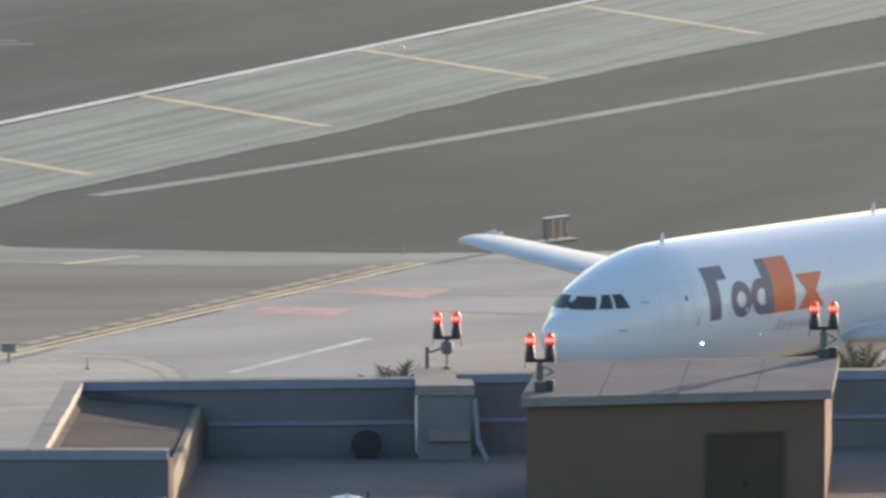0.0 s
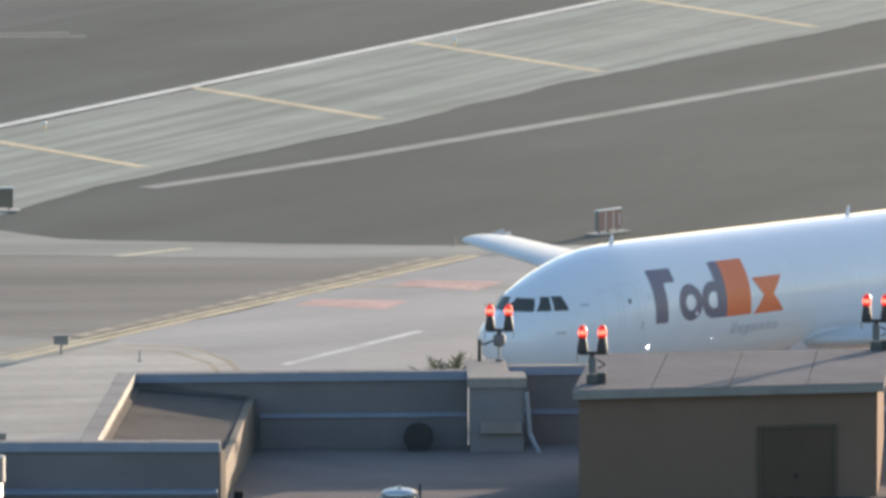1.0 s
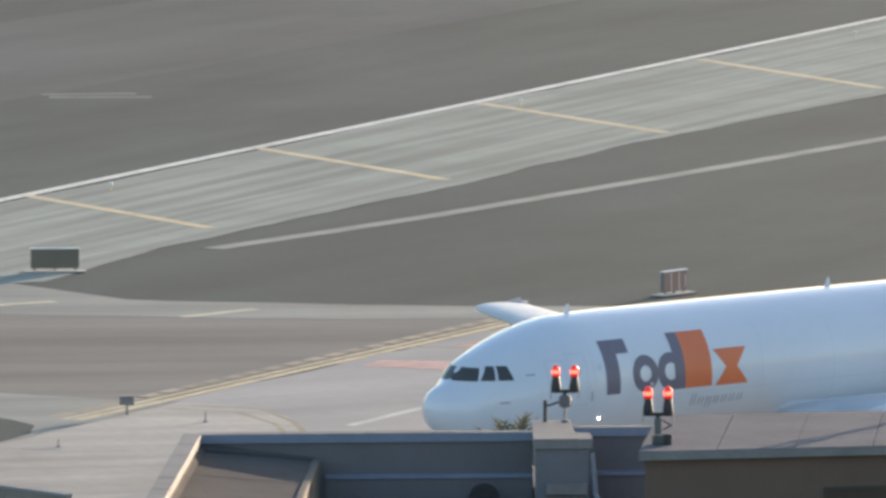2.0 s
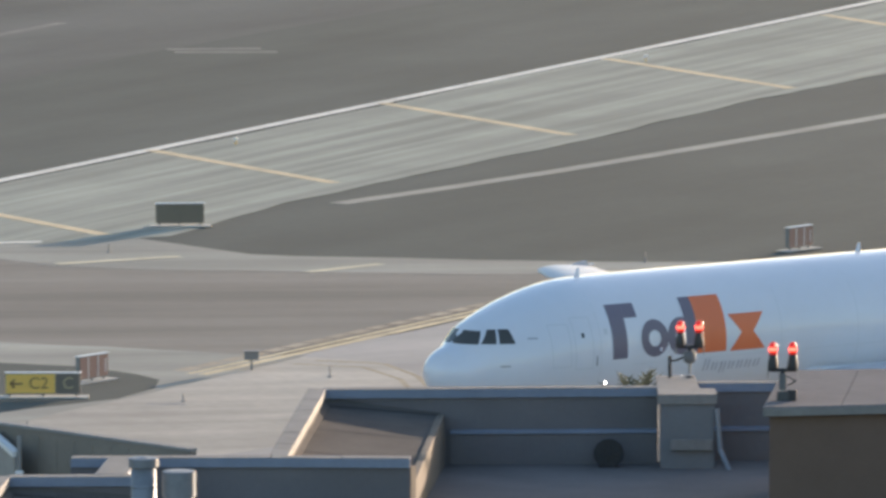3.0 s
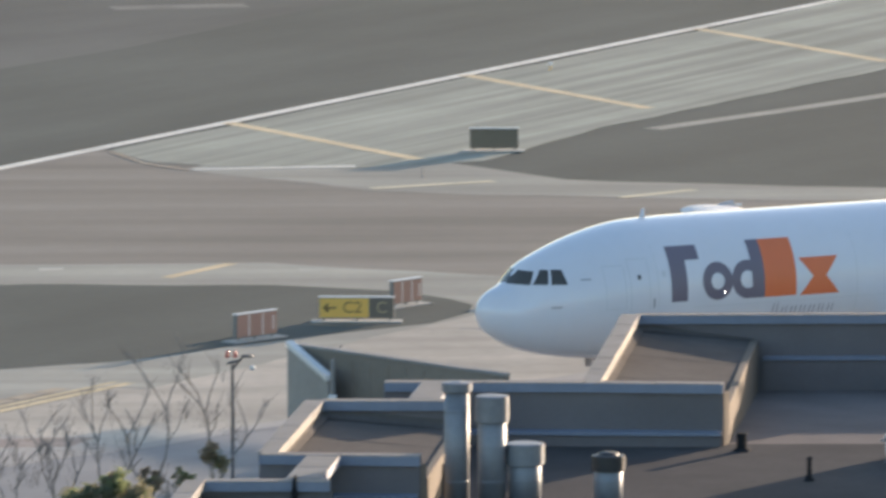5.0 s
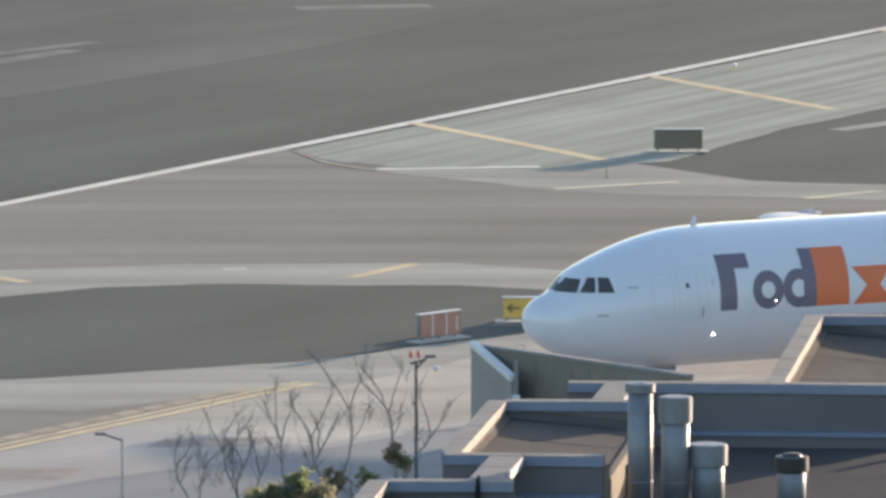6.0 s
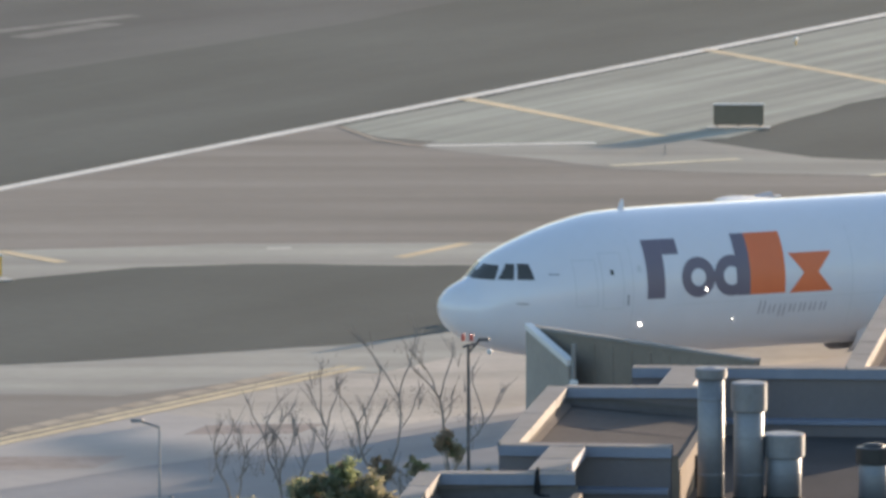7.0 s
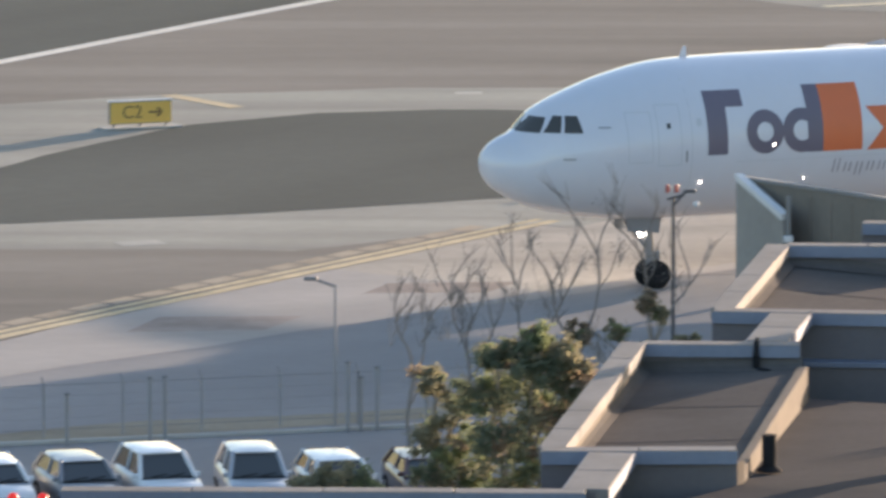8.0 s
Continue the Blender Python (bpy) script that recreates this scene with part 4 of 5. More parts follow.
        for dx in (24.3, 25.7):
            for dy in (-0.46, 0.46):
                part("wheel", tube((dx, side * 4.8 + dy - 0.2, 0.58), (dx, side * 4.8 + dy + 0.2, 0.58), 0.58, seg=24), M_RUBBER, gear)
        part("tailplane", fin_plate([(44.5, side * 1.2, 6.5), (50.2, side * 8.1, 7.2), (52.3, side * 8.1, 7.2), (50.5, side * 1.0, 6.5)], 0.25, 2), M_HULL, jet)
    part("tail_fin", fin_plate([(40.5, 0, 7.6), (49.5, 0, 16.5), (53.5, 0, 16.5), (51.0, 0, 7.0)], 0.4, 1), M_PURPLE, jet, "dark purple tail fin")
    # nose gear
    strut = part("nose_gear", tube((6.72, 0, 0.5), (6.47, 0, 2.95), 0.17), M_GREYMETAL, jet)
    part("drag_brace", tube((6.62, 0, 1.3), (5.47, 0, 2.8), 0.07), M_GREYMETAL, strut)
    part("torque_link", box(6.77, -0.08, 0.7, 7.02, 0.08, 1.3, 0.03), M_GREYMETAL, strut)
    for y in (-0.34, 0.34):
        w = part("nose_wheel", lathe([(0.2, -0.17), (0.44, -0.17), (0.49, -0.12), (0.5, 0), (0.49, 0.12), (0.44, 0.17), (0.2, 0.17)], 32), M_RUBBER, jet, "black rubber tyre", smooth=True, m=pose(6.77, y, 0.5, 90))
        rim = lathe([(0.03, -0.15), (0.2, -0.13), (0.25, -0.178), (0.25, 0.178), (0.2, 0.13), (0.03, 0.15)], 24)
        for k in range(8):
            a = 2 * math.pi * k / 8
            tube((0.13 * math.cos(a), 0.13 * math.sin(a), -0.17), (0.13 * math.cos(a), 0.13 * math.sin(a), 0.17), 0.02, seg=6, bm=rim)
        part("rim", rim, M_POLEGREY, w, "dark bolted rim")
        NOSE_WHEELS.append((w, y))
    for y in (-0.52, 0.52):
        part("gear_door", fin_plate([(5.47, y, 2.75), (5.57, y, 2.1), (6.77, y, 2.0), (6.87, y, 2.65)], 0.04, 1), M_GEARDOOR, strut)
    part("taxi_light", tube((6.22, -0.12, 1.9), (6.32, -0.1, 1.9), 0.06, seg=18, bm=tube((6.22, 0.22, 1.9), (6.32, 0.22, 1.9), 0.06, seg=18)), M_WHITEGLOW, strut, "bright white taxi lights")
    return jet


NOSE_WHEELS = []
JET = cargo_jet()


# ---------------------------------------------------------------- airfield furniture
M_SIGNYELLOW = mat("sign_yellow", (0.8, 0.5, 0.12), 0.5, var=0.05, bump=0)
M_SIGNRED = mat("sign_red", (0.4, 0.235, 0.19), 0.5, var=0.08, bump=0)
M_SIGNBROWN = mat("sun_faded_sign_lettering", (0.27, 0.165, 0.07), 0.6, var=0.15, scale=2.0, bump=0)
M_SIGNBLACK = mat("sign_black", (0.15, 0.132, 0.108), 0.5, var=0.05, bump=0)
M_SIGNDIM = mat("faded_sign_lettering", (0.42, 0.36, 0.22), 0.6, var=0.1, bump=0)
M_SIGNBACK = mat("dull_olive_sign_back", (0.225, 0.185, 0.14), 0.8, spec=0.1, var=0.12)
M_SIGNFRAME = mat("sign_grey_frame", (0.22, 0.22, 0.21), 0.6, 0.2, var=0.08)
M_PAD = mat("sign_pad_concrete", (0.50, 0.48, 0.44), 0.9, var=0.1)
# leaf colours are raised and muted to include the haze over the trees
M_LEAF = leaf("dark_green_leaf", (0.17, 0.19, 0.125))
M_LEAFDRY = leaf("olive_yellow_leaf", (0.25, 0.235, 0.16))
M_LEAFLIGHT = leaf("light_green_leaf", (0.215, 0.245, 0.135))
M_LEAFRUST = leaf("rust_brown_leaf", (0.27, 0.215, 0.155))
M_BARK = mat("grey_brown_bark", (0.225, 0.2, 0.18), 0.95, var=0.2, scale=2.0, fine=12.0)
M_PALM = leaf("dusty_palm_frond", (0.1, 0.11, 0.085), 0.2)
# bark lightened towards grey in place of the haze before the bare trees
M_HAZYTWIG = mat("haze_paled_bark", (0.265, 0.24, 0.22), 0.95, var=0.2, scale=2.0, fine=12.0)
# galvanised grey with the veil of haze mixed into its colour
M_HAZYPOST = mat("haze_paled_galvanised_post", (0.33, 0.325, 0.32), 0.7, 0.1, var=0.12)
M_BARKPALE = mat("pale_bark", (0.34, 0.30, 0.25), 0.95, var=0.2, scale=2.0, fine=12.0)
M_SHED = mat("dark_olive_sheet", (0.235, 0.205, 0.172), 0.8, var=0.12, scale=0.5, fine=4.0)
M_SHEDPALE = mat("pale_grey_sheet", (0.27, 0.258, 0.245), 0.7, 0.1, var=0.12, scale=0.6, fine=5.0)
M_SHEDEND = mat("pale_warm_sheet", (0.36, 0.33, 0.295), 0.85, spec=0.05, var=0.12, scale=0.6, fine=5.0)
M_POLE = mat("dull_grey_pole", (0.24, 0.235, 0.23), 0.7, 0.2, var=0.1)
# glass base lightened by the haze that lies over the car lot
M_CARGLASS = mat("car_glass", (0.085, 0.09, 0.095), 0.12, var=0.0, bump=0)


def lettering(text, size, material, parent, m):
    """Lettering in the built-in font, turned into a mesh part."""
    cu = bpy.data.curves.new("lettering", "FONT")
    cu.body, cu.size, cu.extrude, cu.align_x, cu.align_y = text, size, 0.006, "CENTER", "CENTER"
    tmp = bpy.data.objects.new("lettering_source", cu)
    me = bpy.data.meshes.new_from_object(tmp)
    bpy.data.objects.remove(tmp)
    me.materials.clear()
    me.materials.append(material)
    ob = new("lettering", me)
    ob.parent, ob.matrix_basis = parent, m
    return ob


FRONT = pose(0, 0, 0, 90, 0, 0)


def sign(x, y, turn, label, panels, h=0.9, legs=0.18, thick=0.22, back=None):
    """A taxiway sign: panels of (width, face material, content, content material) side by side, facing -y of its own space."""
    wid = sum(p[0] for p in panels)
    ob = thing("taxiway_sign", label, "sign", pose(x, y, 0.036, 0, 0, turn), "taxiway signs")
    part("pad", box(-wid / 2 - 0.35, -0.45, 0, wid / 2 + 0.35, 0.45, 0.06, 0.02), M_PAD, ob, "pale concrete pad")
    for k in range(3):
        lx = -wid / 2 + 0.2 + k * (wid - 0.4) / 2
        part("leg", tube((lx, 0, 0.05), (lx, 0, legs + 0.08), 0.05, seg=10), M_SIGNFRAME, ob)
    part("cabinet", box(-wid / 2, -thick / 2, legs, wid / 2, thick / 2, legs + h, 0.02), back or M_SIGNFRAME, ob)
    part("top_rail", box(-wid / 2 - 0.02, -thick / 2 - 0.03, legs + h, wid / 2 + 0.02, thick / 2 + 0.03, legs + h + 0.05, 0.01), M_SIGNWHITE, ob)
    px = -wid / 2
    for w, face, content, ink in panels:
        if face:
            f = part("face", box(px + 0.02, -thick / 2 - 0.012, legs + 0.03, px + w - 0.02, -thick / 2 - 0.002, legs + h - 0.03), face, ob)
            cx, cz, cy = px + w / 2, legs + h / 2, -thick / 2 - 0.02
            if content == "bars":
                for dx, hw in ((-0.2, 0.45), (0.14, 0.45), (0.4, 0.3)):
                    part("bar", box(cx + dx * w - 0.035, cy - 0.006, cz - hw, cx + dx * w + 0.035, cy + 0.006, cz + hw), ink, f)
            elif content.startswith("<") or content.endswith(">"):
                tip = -1 if content.startswith("<") else 1
                lettering(content.strip("<>"), 0.72, ink, f, pose(cx - tip * 0.36, cy, cz) @ FRONT)
                ax = cx + tip * 0.62
                bm = box(ax - 0.28, cy - 0.006, cz - 0.045, ax + 0.28, cy + 0.006, cz + 0.045)
                for sgn in (-1, 1):
                    v = [bm.verts.new((ax + tip * (0.30 - k[0]), cy + dy, cz + sgn * k[1])) for dy in (-0.006, 0.006) for k in ((0, 0), (0.12, 0), (0.28, 0.17), (0.17, 0.2))]
                    bm.faces.new(v[:4]); bm.faces.new(v[4:][::-1])
                    for i in range(4):
                        j = (i + 1) % 4
                        bm.faces.new((v[i], v[j], v[4 + j], v[4 + i]))
                part("arrow", bm, ink, f)
            elif content:
                lettering(content, 0.72, ink, f, pose(cx, cy, cz) @ FRONT)
        px += w
    return ob


def signs():
    sign(-8.55, 382.9, 0, "yellow and black taxiway sign reading C2 and C", [(2.2, M_SIGNYELLOW, "<C2", M_SIGNBROWN), (1.1, M_SIGNBLACK, "C", M_SIGNDIM)])
    sign(-35.5, 389.5, 24, "yellow taxiway sign reading C2 with an arrow", [(2.6, M_SIGNYELLOW, "C2>", M_SIGNBROWN)])
    for x, y, a, w in ((-6.5, 388.5, 52, 2.0), (-12.8, 376.7, 48, 2.5), (28.3, 441.2, 48, 1.9)):
        sign(x, y, a, "faded red holding position sign with white bars on the island edge", [(w, M_SIGNRED, "bars", M_SIGNWHITE)], h=1.0)
    sign(-3.0, 453.1, 2, "dark back of a taxiway sign on a pale pad", [(2.5, None, "", None)], h=1.0, back=M_SIGNBACK)
    gl = thing("guard_light", "small dark guard light on a post beside the taxiway", "lamp", pose(0.6, 392.8, 0.02))
    part("post", tube((0, 0, 0), (0, 0, 0.5), 0.05, seg=10), M_POLE, gl)
    part("housing", box(-0.33, -0.15, 0.45, 0.33, 0.15, 0.85, 0.03), M_POLE, gl)
    part("hood", box(-0.36, -0.3, 0.82, 0.36, 0.15, 0.87, 0.01), M_POLE, gl)
    for x, y, h in ((4.1, 390.0, 0.5), (-2.4, 381.5, 0.35), (-9.0, 372.3, 0.35), (-6.5, 441.0, 0.45), (20.3, 436.0, 0.5)):
        mk = thing("edge_marker", "thin grey marker post at the pavement edge", "post", pose(x, y, 0.02), "edge markers")
        part("stake", tube((0, 0, 0), (0, 0, h), 0.035, seg=8), M_POLE, mk)
        part("foot", lathe([(0.12, 0), (0.1, 0.04), (0.04, 0.06)], 10), M_POLE, mk)
    for x, y in ((25.6, 549.5), (-0.1, 496.5), (51.0, 602.0)):
        el = thing("runway_edge_light", "small white runway edge light", "lamp", pose(x, y, 0.03), "runway edge lights")
        part("stem", tube((0, 0, 0), (0, 0, 0.25), 0.04, seg=8), M_SIGNYELLOW, el)
        part("globe", lathe([(0.09, 0.24), (0.12, 0.32), (0.09, 0.42), (0.02, 0.45)], 12), M_SIGNWHITE, el, smooth=True)


signs()


def blast_wall():
    ob = thing("blast_wall", "dark sheet-metal blast wall with a pale end panel and white coping", "wall")
    long_wall = part("long_wall", wall((-9.5, 320.2), (-1.6, 311.7), 0.25, 0, 7.1), M_SHED, ob)
    for k in range(12):
        p = Vector((-9.5, 320.2)).lerp(Vector((-1.6, 311.7)), (k + 0.5) / 12)
        d = Vector((-0.733, -0.68)) * 0.11
        part("rib", wall(p + d - Vector((0.05, -0.054)), p + d + Vector((0.05, -0.054)), 0.08, 0.02, 6.9), M_SHED, long_wall)
    part("coping", wall((-9.5, 320.2), (-1.6, 311.7), 0.34, 7.1, 7.22, 0.02), M_SHEDPALE, ob)
    a, b = Vector((-9.62, 320.0)), Vector((-8.06, 317.0))
    n = Vector((b - a)).normalized().orthogonal() * 0.08
    bm = bmesh.new()
    v = [bm.verts.new((*(p + s_ * n), z)) for s_ in (-1, 1) for p, z in ((a, 0), (b, 0), (b, 6.25), (a, 7.15))]
    bm.faces.new(v[:4]); bm.faces.new(v[4:][::-1])
    for i in range(4):
        j = (i + 1) % 4
        bm.faces.new((v[i], v[j], v[4 + j], v[4 + i]))
    end = part("end_panel", bm, M_SHEDEND, ob, "pale grey end panel")
    bm = bmesh.new()
    n2 = n * 1.8
    v = [bm.verts.new((*(p + s_ * n2), z)) for s_ in (-1, 1) for p, z in ((a, 7.13), (b, 6.23), (b, 6.42), (a, 7.32))]
    bm.faces.new(v[:4]); bm.faces.new(v[4:][::-1])
    for i in range(4):
        j = (i + 1) % 4
        bm.faces.new((v[i], v[j], v[4 + j], v[4 + i]))
    part("coping", bm, M_SIGNWHITE, end, "white sloping coping")
    part("post", tube((-7.95, 316.9, 0), (-7.95, 316.9, 7.0), 0.09, seg=10), M_SHEDPALE, ob)
    part("lamp", box(-8.1, 316.7, 5.55, -7.8, 316.9, 5.75, 0.03), M_SIGNWHITE, ob)


blast_wall()


def poles():
    ob = thing("obstruction_pole", "slim dark pole with twin red lamps at its top", "pole", pose(-11.5, 314.4, 0))
    part("shaft", tube((0, 0, 0), (0, 0, 7.3), 0.065, 0.05, seg=12), M_POLEGREY, ob)
    part("crossbar", tube((-0.2, 0, 7.2), (0.35, 0, 7.35), 0.04, seg=8, bm=tube((0, 0, 7.0), (0.42, 0, 7.5), 0.04, seg=8)), M_POLEGREY, ob)
    for x in (-0.18, 0.10):
        part("lens", lathe([(0.06, 7.42), (0.072, 7.46), (0.072, 7.62), (0.035, 7.68)], 12, centre=(x, 0, 0)), M_REDDULL, ob, "red glass lens", smooth=True)
    part("lamp_head", box(0.32, -0.12, 7.42, 0.72, 0.12, 7.52, 0.03), M_POLEGREY, ob)
    part("bulb", lathe([(0.05, 6.95), (0.1, 7.02), (0.1, 7.1), (0.04, 7.14)], 12, centre=(0.72, 0, 0)), M_SIGNWHITE, ob, smooth=True)
    lp = thing("street_lamp", "slim grey lamp pole with a short arm", "lamp", pose(-22.05, 313.4, 0))
    part("shaft", tube((0, 0, 0), (0, 0, 4.55), 0.055, 0.038, seg=12), M_HAZYPOST, lp)
    part("arm", tube((0, 0, 4.5), (-0.65, 0, 4.72), 0.04, seg=8), M_SHEDPALE, lp)
    part("head", box(-0.98, -0.13, 4.68, -0.55, 0.13, 4.80, 0.04), M_SHEDPALE, lp)
    part("base_plate", lathe([(0.2, 0), (0.2, 0.06), (0.12, 0.1)], 14), M_SHEDPALE, lp)


poles()


def fence():
    ob = thing("perimeter_fence", "tall grey wire perimeter fence on a low kerb", "fence")
    p, q = Vector((-38.0, 307.1)), Vector((-7.0, 318.1))
    n = 13
    part("kerb", wall(p, q, 0.25, 0, 0.13, 0.03), M_PAD, ob)
    for k in range(n + 1):
        c = p.lerp(q, k / n)
        post = part("post", tube((c.x, c.y, 0.2), (c.x, c.y, 1.9), 0.035, seg=8), M_HAZYPOST, ob)
        part("barb_arm", tube((c.x, c.y, 1.88), (c.x - 0.1, c.y + 0.25, 2.1), 0.018, seg=6), M_POLE, post)
    for z in (0.45, 1.85):
        part("rail", tube((p.x, p.y, z), (q.x, q.y, z), 0.010, seg=6), M_SHEDPALE, ob)
    for z in (0.8, 1.15, 1.5):
        part("wire", tube((p.x, p.y, z), (q.x, q.y, z), 0.003, seg=4), M_SHEDPALE, ob)
    for x, y, h in ((-27.6, 310.3, 2.0), (-27.15, 310.5, 2.0), (-21.6, 312.6, 2.2), (-21.2, 312.8, 1.7), (-20.7, 312.9, 2.0), (-19.2, 313.5, 1.5), (-30.1, 309.4, 1.6)):
        b = thing("bollard_post", "steel post behind the fence, paled as by haze", "post", pose(x, y, 0), "steel posts")
        part("shaft", tube((0, 0, 0), (0, 0, h), 0.06, seg=10), M_HAZYPOST, b)
        part("cap", lathe([(0.1, h), (0.1, h + 0.04), (0.03, h + 0.08)], 10), M_POLE, b)


fence()


# ---------------------------------------------------------------- cars
def car(x, y, turn, paint, label, tall=1.0):
    ob = thing("parked_car", label, "car", pose(x, y, 0.01, 0, 0, turn) @ Matrix.Diagonal((1.06, 1.06, 0.97, 1)), "parked cars")
    # the nose points along -y
    secs = ((-2.25, 0.30, 0.62, 0.70), (-2.15, 0.25, 0.78, 0.84), (-1.5, 0.22, 0.92, 0.90), (-0.9, 0.22, 1.0, 0.91), (0.2, 0.22, 1.02, 0.92), (1.4, 0.22, 1.03, 0.91), (2.1, 0.25, 1.0, 0.88), (2.3, 0.32, 0.85, 0.8))
    bm = bmesh.new()
    rings = []
    for yy, z0, z1, hw in secs:
        z1 = z1 * (0.9 + 0.1 * tall) + (tall - 1) * 0.15
        pts = [(-hw * 0.9, z0), (-hw, z0 + 0.15), (-hw, z1 - 0.18), (-hw * 0.9, z1), (hw * 0.9, z1), (hw, z1 - 0.18), (hw, z0 + 0.15), (hw * 0.9, z0)]
        rings.append([bm.verts.new((a, yy, b)) for a, b in pts])
    for a, b in zip(rings, rings[1:]):
        for k in range(8):
            bm.faces.new((a[k], a[(k + 1) % 8], b[(k + 1) % 8], b[k]))
    bm.faces.new(rings[0]); bm.faces.new(rings[-1])
    part("body", bm, paint, ob, smooth=True)
    zt, zb = 1.0 + (tall - 1) * 0.15, 1.48 * tall
    low = [(-0.80, -1.0), (0.80, -1.0), (0.80, 2.1), (-0.80, 2.1)]
    top = [(-0.62, -0.25), (0.62, -0.25), (0.62, 1.65), (-0.62, 1.65)]
    bm = bmesh.new()
    a = [bm.verts.new((px, py, zt - 0.03)) for px, py in low]
    b = [bm.verts.new((px, py, zb - 0.06)) for px, py in top]
    for i in range(4):
        j = (i + 1) % 4
        bm.faces.new((a[i], a[j], b[j], b[i]))
    bm.faces.new(b)
    part("glasshouse", bm, M_CARGLASS, ob, "dark glass")
    def crown(u, v):
        x_, y_ = 2 * u - 1, 2 * v - 1
        return Vector((0.68 * x_ * (1 - 0.05 * y_ * y_), 0.70 + 1.06 * y_, zb - 0.07 + 0.09 * (1 - x_ ** 4) * (1 - 0.8 * y_ ** 4)))
    part("roof", patch(crown, 8, 8), paint, ob, smooth=True)
    part("roof_edge", slab([(-0.66, -0.3), (0.66, -0.3), (0.66, 1.7), (-0.66, 1.7)], zb - 0.12, zb - 0.06), paint, ob)
    for k in range(2):
        part("wiper", tube((-0.5 + 0.55 * k, -1.0, zt + 0.03), (0.0 + 0.5 * k, -0.86, zt + 0.1), 0.015, seg=5), M_RUBBER, ob)
    part("cowl_trim", box(-0.76, -1.12, zt - 0.03, 0.76, -0.96, zt + 0.02, 0.01), M_RUBBER, ob)
    for i in range(4):
        part("pillar", tube((*low[i], zt - 0.04), (*top[i], zb - 0.06), 0.07, seg=8), paint, ob)
    for sx in (-1, 1):
        part("pillar", tube((sx * 0.81, 0.55, zt), (sx * 0.63, 0.6, zb - 0.04), 0.04, seg=6), paint, ob)
        part("mirror", box(sx * 0.88 - 0.1, -0.85, zt - 0.02, sx * 0.88 + 0.1, -0.72, zt + 0.13, 0.03), paint, ob)
        part("headlight", box(sx * 0.62 - 0.18, -2.27, 0.58, sx * 0.62 + 0.18, -2.15, 0.74, 0.03), M_SIGNWHITE, ob)
        part("tail_light", box(sx * 0.7 - 0.12, 2.22, 0.65, sx * 0.7 + 0.12, 2.33, 0.85, 0.02), M_SIGNRED, ob)
        for yy in (-1.4, 1.4):
            w = part("wheel", tube((sx * 0.93, yy, 0.33), (sx * 0.71, yy, 0.33), 0.33, seg=20), M_RUBBER, ob)
            part("rim", tube((sx * 0.94, yy, 0.33), (sx * 0.9, yy, 0.33), 0.2, seg=14), M_GREYMETAL, w)
    part("bumper", box(-0.8, -2.36, 0.32, 0.8, -2.2, 0.5, 0.05), M_RUBBER, ob)
    part("grille", box(-0.4, -2.30, 0.55, 0.4, -2.2, 0.72, 0.02), M_BLACK, ob)
    return ob


def cars():
    white = mat("white_car_paint", (0.75, 0.76, 0.77), 0.25, var=0.02, bump=0, coat=0.6)
    silver = mat("silver_car_paint", (0.48, 0.50, 0.53), 0.3, 0.4, var=0.02, bump=0, coat=0.6)
    grey = mat("grey_car_paint", (0.25, 0.26, 0.28), 0.3, 0.3, var=0.02, bump=0, coat=0.6)
    dark = mat("dark_red_car_paint", (0.10, 0.045, 0.045), 0.3, 0.2, var=0.02, bump=0, coat=0.6)
    car(-26.2, 298.4, 20, white, "white hatchback car parked beside the fence", 1.18)
    car(-23.4, 298.7, 12, silver, "silver sport utility car parked beside the fence", 1.18)
    car(-20.9, 298.5, 16, white, "white saloon car parked behind a low bush", 1.05)
    car(-28.5, 297.8, 20, grey, "grey car parked beside the fence", 1.06)
    car(-31.0, 297.4, 16, white, "white car parked at the end of the row", 1.02)
    car(-18.3, 299.4, 15, dark, "dark red car parked under the trees", 1.0)


cars()


# ---------------------------------------------------------------- plants
def leaf_cloud(bm, centre, radii, count, size, rng):
    """Small leaf blades scattered round a point, thinning out towards the outside."""
    for _ in range(count):
        p = Vector(centre) + Vector([rng.gauss(0, 0.5) * r for r in radii])
        u = Vector((rng.gauss(0, 1), rng.gauss(0, 1), rng.gauss(0, 0.6))).normalized()
        w = u.orthogonal().normalized()
        s_ = size * rng.uniform(0.6, 1.4)
        v = [bm.verts.new(p + u * s_ * a + w * s_ * b) for a, b in ((-1, 0), (0, -0.42), (1, 0), (0, 0.42))]
        bm.faces.new(v)


